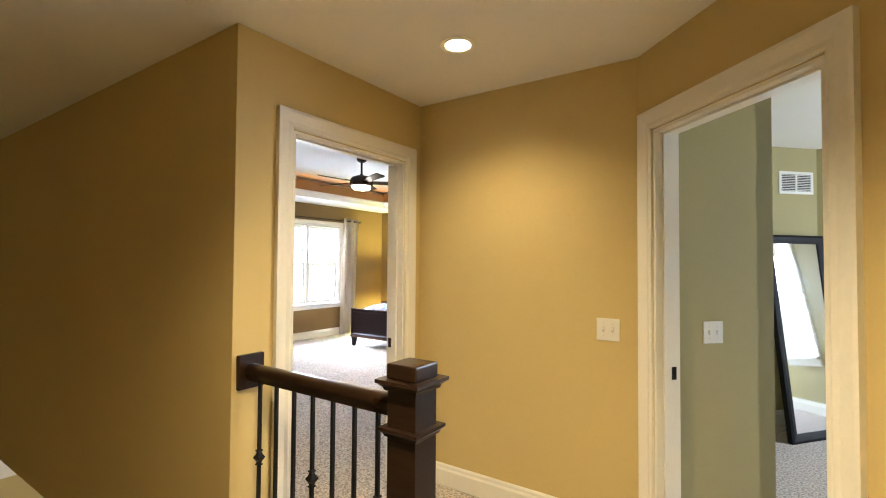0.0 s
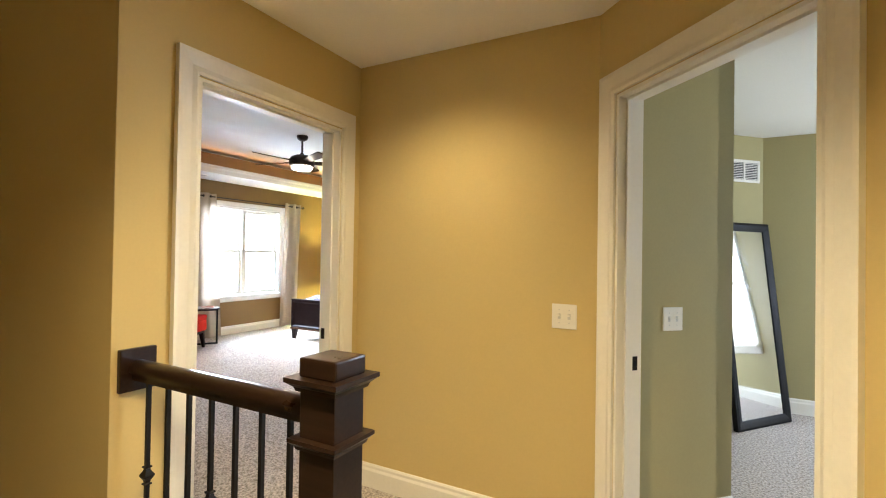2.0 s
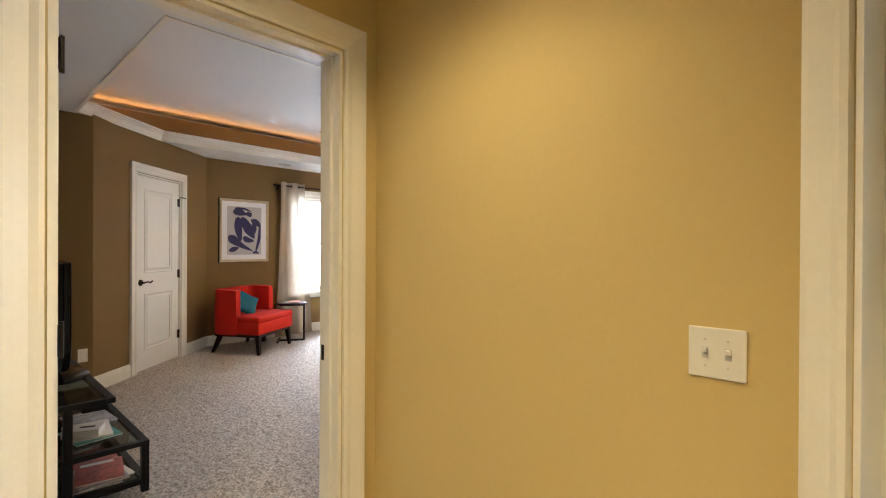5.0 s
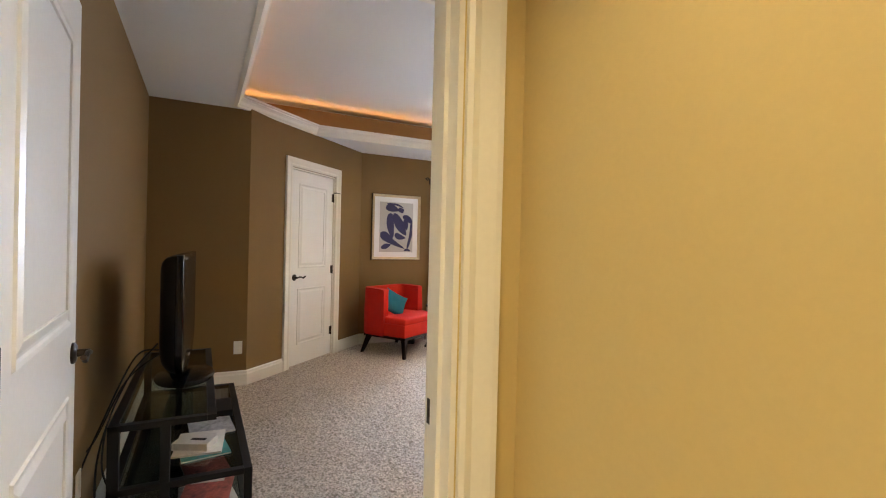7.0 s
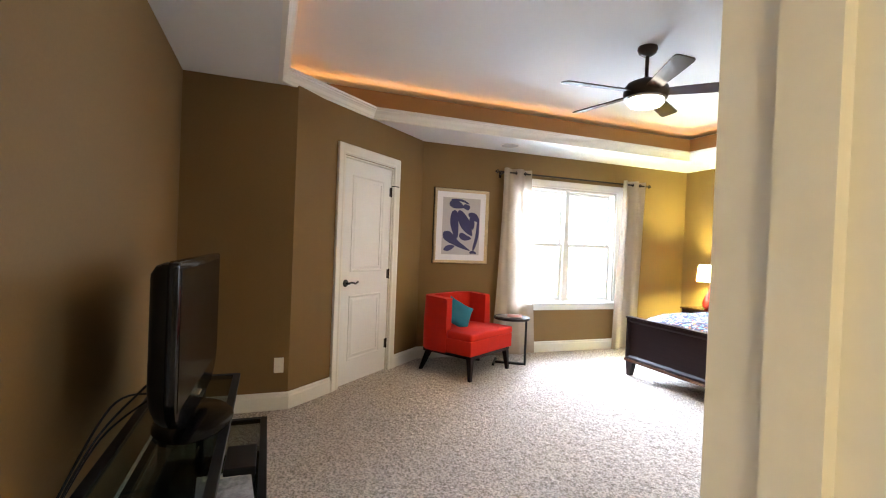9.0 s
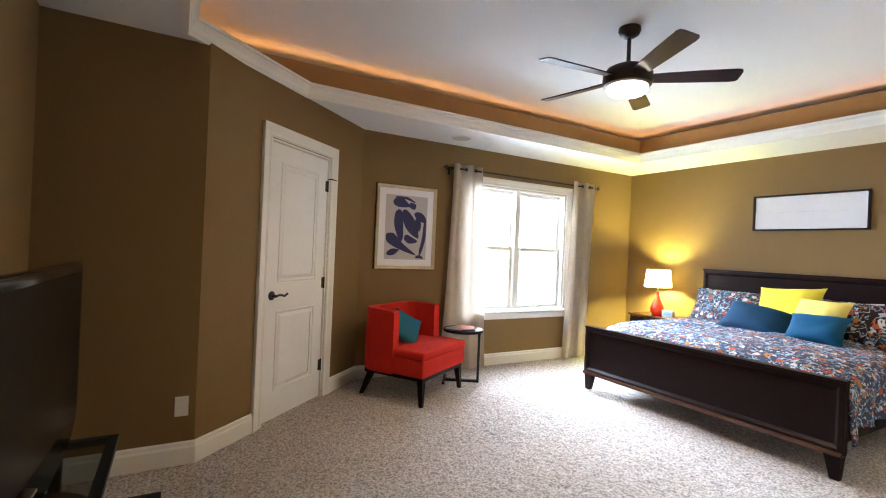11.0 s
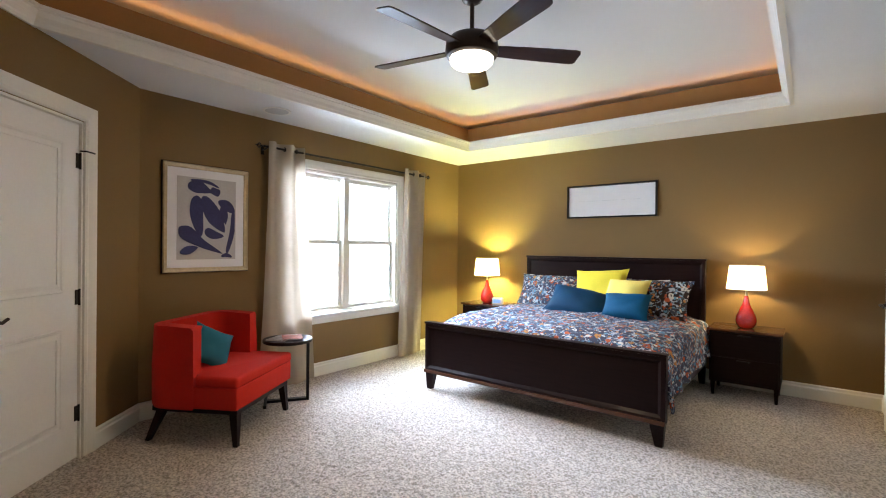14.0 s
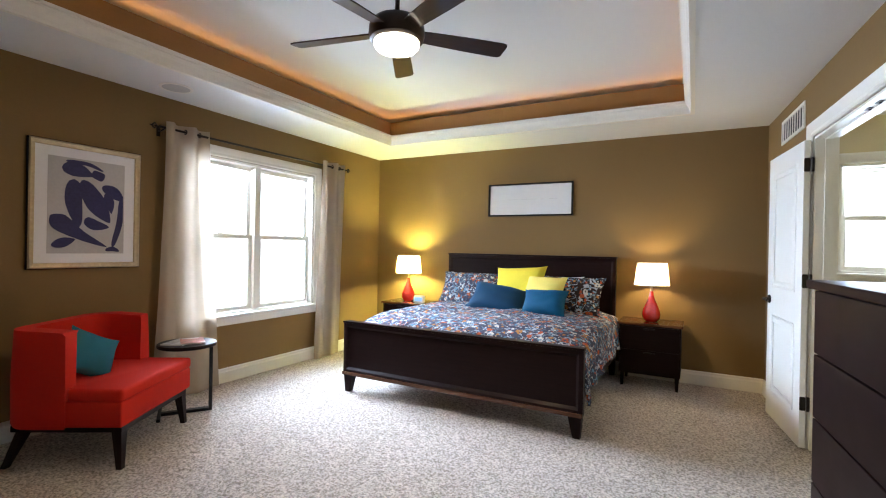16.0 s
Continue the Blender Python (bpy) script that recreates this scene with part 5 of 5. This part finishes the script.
def magazine(x, y, z, w, d, yaw, cover, label, t=0.008, name="magazine", parent_m=None):
    ob = thing(name, pose(x, y, z, 0, 0, yaw), label, "magazine")
    part("pages", box(-w / 2, w / 2 - 0.002, -d / 2 + 0.002, d / 2 - 0.002, 0.001, t - 0.001), PAPER, ob)
    part("cover", box(-w / 2, w / 2, -d / 2, d / 2, t - 0.001, t, 0.0003), cover, ob)
    part("back_cover", box(-w / 2, w / 2, -d / 2, d / 2, 0.0, 0.001), cover, ob)
    part("title_bar", box(-w * 0.40, w * 0.30, d * 0.32, d * 0.44, t, t + 0.0008), PAPER, ob)
    return ob


magazine(-6.05, 4.90, 0.526, 0.17, 0.23, 25, COVER_C, "greyish magazine on the side table")
magazine(-5.99, 4.95, 0.534, 0.16, 0.22, 60, COVER_B, "reddish magazine lying on the side table")
sub = thing("small_speaker", pose(-6.28, 4.62, 0, 0, 0, 60), "small black box standing on the carpet behind the table", "speaker")
part("body", box(-0.06, 0.06, -0.06, 0.06, 0.0, 0.17, 0.008), BLACK_METAL, sub)
part("front_grille", box(-0.05, 0.05, -0.063, -0.059, 0.015, 0.155, 0.002), IRON, sub)


# ---- television and its stand ----
def tv_stand():
    ob = thing("tv_stand", pose(-3.625, 2.06, 0), "black metal television stand with smoked glass shelves", "tv stand")
    x0, x1 = -0.695, 0.695
    for name, z, y0, y1 in (("top_shelf", 0.53, -0.20, 0.19), ("middle_shelf", 0.27, -0.20, 0.34), ("bottom_shelf", 0.07, -0.20, 0.34)):
        fr = bmesh.new()
        w = 0.035
        box(x0, x1, y0, y0 + w, z - 0.025, z, 0.002, fr), box(x0, x1, y1 - w, y1, z - 0.025, z, 0.002, fr)
        box(x0, x0 + w, y0 + w, y1 - w, z - 0.025, z, 0.002, fr), box(x1 - w, x1, y0 + w, y1 - w, z - 0.025, z, 0.002, fr)
        s = part(name, fr, BLACK_METAL, ob)
        part("glass_plate", box(x0 + w - 0.006, x1 - w + 0.006, y0 + w - 0.006, y1 - w + 0.006, z - 0.008, z - 0.002), SMOKED, s, "smoked glass plate")
    for x in (x0 + 0.02, x1 - 0.02):
        part("rear_post", box(x - 0.02, x + 0.02, -0.20, -0.16, 0.0, 0.53, 0.003), BLACK_METAL, ob)
        part("middle_post", box(x - 0.018, x + 0.018, -0.018, 0.018, 0.0, 0.51, 0.003), BLACK_METAL, ob)
        part("front_post", box(x - 0.018, x + 0.018, 0.305, 0.34, 0.0, 0.25, 0.003), BLACK_METAL, ob)
    return ob


tv_stand()


def television():
    ob = thing("television", pose(-3.63, 2.065, 0.53, 0, 0, -2.5), "black flat-screen television on an oval foot, switched off", "television")
    part("foot", lathe([(0.0, 0.0), (0.24, 0.0), (0.246, 0.006), (0.22, 0.020), (0.05, 0.030), (0.0, 0.030)], 44, cap=False, m=Matrix.Translation((0, 0.045, 0)) @ Matrix.Diagonal((1, 0.60, 1, 1))), BLACK_GLOSS, ob, "glossy oval foot", True)
    part("neck", box(-0.09, 0.09, -0.02, 0.03, 0.02, 0.12, 0.012), BLACK_GLOSS, ob)
    half = [(0.15, 0.068), (0.30, 0.085), (0.385, 0.115), (0.435, 0.160), (0.455, 0.220), (0.455, 0.660), (0.449, 0.676), (0.433, 0.682)]
    rim = half + [(-x, z) for x, z in half[::-1]]

    def shell(name, layers, material, label=""):
        """Rings of the set's outline from back to front, each drawn in about the middle."""
        bm = bmesh.new()
        rings = [[bm.verts.new((x * k, y, 0.39 + (z - 0.39) * k)) for x, z in rim] for y, k in layers]
        for a, b in zip(rings, rings[1:]):
            for i in range(len(rim)):
                bm.faces.new((a[i], a[(i + 1) % len(rim)], b[(i + 1) % len(rim)], b[i]))
        bm.faces.new(rings[0]), bm.faces.new(rings[-1])
        return part(name, bm, material, ob, label, True)

    shell("back_shell", ((-0.046, 0.66), (-0.043, 0.76), (-0.034, 0.86), (-0.014, 0.94), (0.012, 0.978), (0.028, 0.985)), BLACK_METAL)
    shell("bezel", ((0.028, 0.985), (0.031, 0.998), (0.036, 1.0), (0.054, 1.0), (0.060, 0.995), (0.062, 0.985)), BLACK_GLOSS)
    part("screen", box(-0.420, 0.420, 0.060, 0.0640, 0.178, 0.652, 0.001), SCREEN, ob, "dark matt screen")
    part("logo_bar", box(-0.03, 0.03, 0.061, 0.0635, 0.115, 0.122, 0.0005), CHAMPAGNE, ob, "small pale mark under the screen")
    return ob


television()
for x, y, z, yaw, cover, lab in ((-3.24, 2.20, 0.27, 98, COVER_A, "green magazine on top of the middle shelf"), (-3.27, 2.19, 0.278, 84, PAPER, "white magazine on the middle shelf"),
                                 (-3.52, 2.24, 0.27, 95, COVER_C, "grey magazine on the middle shelf"), (-3.12, 2.20, 0.07, 84, COVER_C, "grey magazine on the bottom shelf"),
                                 (-3.14, 2.23, 0.078, 99, PAPER, "pale magazine on the bottom shelf"), (-3.10, 2.21, 0.086, 92, COVER_C, "glossy grey magazine on the pile"),
                                 (-3.13, 2.22, 0.094, 80, COVER_B, "reddish magazine on the bottom shelf pile"), (-3.45, 2.22, 0.07, 100, COVER_B, "reddish magazine lying on the bottom shelf")):
    magazine(x, y, z, 0.21, 0.28, yaw, cover, lab)
wb = thing("paperback_book", pose(-3.23, 2.17, 0.286, 0, 0, 64), "thick white paperback book on the magazines", "book")
part("pages", box(-0.078, 0.080, -0.055, 0.055, 0.002, 0.032), PAPER, wb)
part("cover", box(-0.082, 0.080, -0.058, 0.058, 0.032, 0.034, 0.0005), PAPER, wb)
part("back_cover", box(-0.082, 0.080, -0.058, 0.058, 0.0, 0.002, 0.0005), PAPER, wb)
part("spine", box(-0.084, -0.080, -0.058, 0.058, 0.0, 0.034, 0.001), PAPER, wb)
part("title_bar", box(-0.02, 0.05, -0.012, 0.012, 0.034, 0.0346), BLACK_FRAME, wb)
bx = thing("media_box", pose(-3.74, 2.29, 0.27), "small flat black media player on the middle shelf", "media player")
part("case", box(-0.12, 0.12, -0.065, 0.065, 0.0, 0.04, 0.006), BLACK_METAL, bx)
part("front_panel", box(-0.11, 0.11, 0.064, 0.067, 0.008, 0.032, 0.001), BLACK_GLOSS, bx)


def cable(points, label):
    ob = thing("cable", pose(0, 0, 0), label, "cable", "cables behind the television")
    part("cord", tube(points, 0.004, 6), BLACK_METAL, ob, smooth=True)


def sag(a, b, mids):
    pts = [Vector(a)] + [Vector(p) for p in mids] + [Vector(b)]
    out = []
    for k in range(len(pts) - 1):
        p0, p1, p2, p3 = pts[max(k - 1, 0)], pts[k], pts[k + 1], pts[min(k + 2, len(pts) - 1)]
        for s in range(8):
            t = s / 8
            out.append(0.5 * ((2 * p1) + (p2 - p0) * t + (2 * p0 - 5 * p1 + 4 * p2 - p3) * t * t + (3 * p1 - p0 - 3 * p2 + p3) * t ** 3))
    out.append(pts[-1])
    return out


cable(sag((-3.35, 2.00, 0.74), (-2.85, 1.75, 0.006), [(-3.22, 1.92, 0.74), (-3.08, 1.82, 0.50), (-2.93, 1.76, 0.30)]), "black cable running from the television to the floor")
cable(sag((-3.45, 2.00, 0.70), (-2.90, 1.72, 0.33), [(-3.28, 1.88, 0.62), (-3.08, 1.79, 0.42), (-2.97, 1.74, 0.40)]), "black cable running to the wall outlet")
cable(sag((-3.30, 2.00, 0.78), (-2.88, 1.86, 0.006), [(-3.12, 1.90, 0.66), (-2.95, 1.83, 0.42), (-2.87, 1.84, 0.15)]), "black cable looping down beside the stand")
cable(sag((-3.05, 1.84, 0.50), (-3.20, 1.90, 0.075), [(-2.97, 1.84, 0.36), (-2.98, 1.88, 0.22), (-3.08, 1.90, 0.10)]), "black cable coiled behind the stand post")
cable(sag((-3.02, 1.86, 0.42), (-2.93, 1.92, 0.006), [(-2.96, 1.86, 0.26), (-2.90, 1.87, 0.10)]), "black cable hanging from the stand")
cable(sag((-2.90, 1.72, 0.31), (-3.02, 1.80, 0.006), [(-2.87, 1.76, 0.20), (-2.93, 1.79, 0.05)]), "black cable hanging from the outlet")


def outlet(m, label):
    ob = thing("wall_outlet", m, label, "outlet")
    part("plate", box(-0.035, 0.035, -0.006, 0, -0.0575, 0.0575, 0.003), PLASTIC_W, ob)
    for z in (-0.021, 0.021):
        part("socket", box(-0.016, 0.016, -0.008, -0.005, z - 0.013, z + 0.013, 0.003), PLASTIC_W, ob)
    return ob


outlet(pose(XS, 2.478, 0.337, 0, 0, 90), "white wall outlet low on the brown wall")
outlet(pose(-2.90, YS, 0.33, 0, 0, 180), "white wall outlet behind the television cables")


# ---- chest of drawers ----
def chest():
    ob = thing("chest_of_drawers", wall_frame(E0, E1)[0] @ pose(3.815, 0, 0), "long dark espresso chest of drawers with dark pulls", "chest of drawers")
    part("carcass", box(-0.675, 0.675, -0.45, -0.015, 0.09, 1.160, 0.004), ESPRESSO_UP, ob)
    part("top", box(-0.695, 0.695, -0.48, -0.010, 1.160, 1.188, 0.005), ESPRESSO, ob)
    for k in range(5):
        z0 = 0.105 + k * 0.211
        dr = part("drawer", box(-0.655, 0.655, -0.465, -0.448, z0, z0 + 0.205, 0.003), ESPRESSO, ob)
        part("pull", box(-0.065, 0.065, -0.486, -0.463, z0 + 0.010, z0 + 0.036, 0.004), IRON, dr)
    for sx in (-0.63, 0.63):
        for sy in (-0.42, -0.05):
            part("leg", box(sx - 0.03, sx + 0.03, sy - 0.025, sy + 0.025, 0.0, 0.095, 0.004), ESPRESSO_UP, ob)
    return ob


chest()
tw = thing("bath_towel", pose(-1.72, 7.86, 1.12), "red towel hanging beside the bath doorway", "towel")
bm = bmesh.new()
rows = []
for j in range(13):
    rows.append([bm.verts.new((0.16 * (i / 16 - 0.5) * (0.5 + 0.5 * j / 12), 0.014 * math.sin(i * 1.3) * (0.4 + j / 14), 0.30 - 0.72 * j / 12)) for i in range(17)])
for a, b in zip(rows, rows[1:]):
    for i in range(16):
        bm.faces.new((a[i], a[i + 1], b[i + 1], b[i]))
tc = part("cloth", bm, RED, tw, smooth=True)
tc.modifiers.new("thickness", "SOLIDIFY").thickness = 0.008
part("hook", tube([(0, 0.0, 0.30), (0, 0.0, 0.34), (0, 0.045, 0.35)], 0.005), BRONZE, tw)
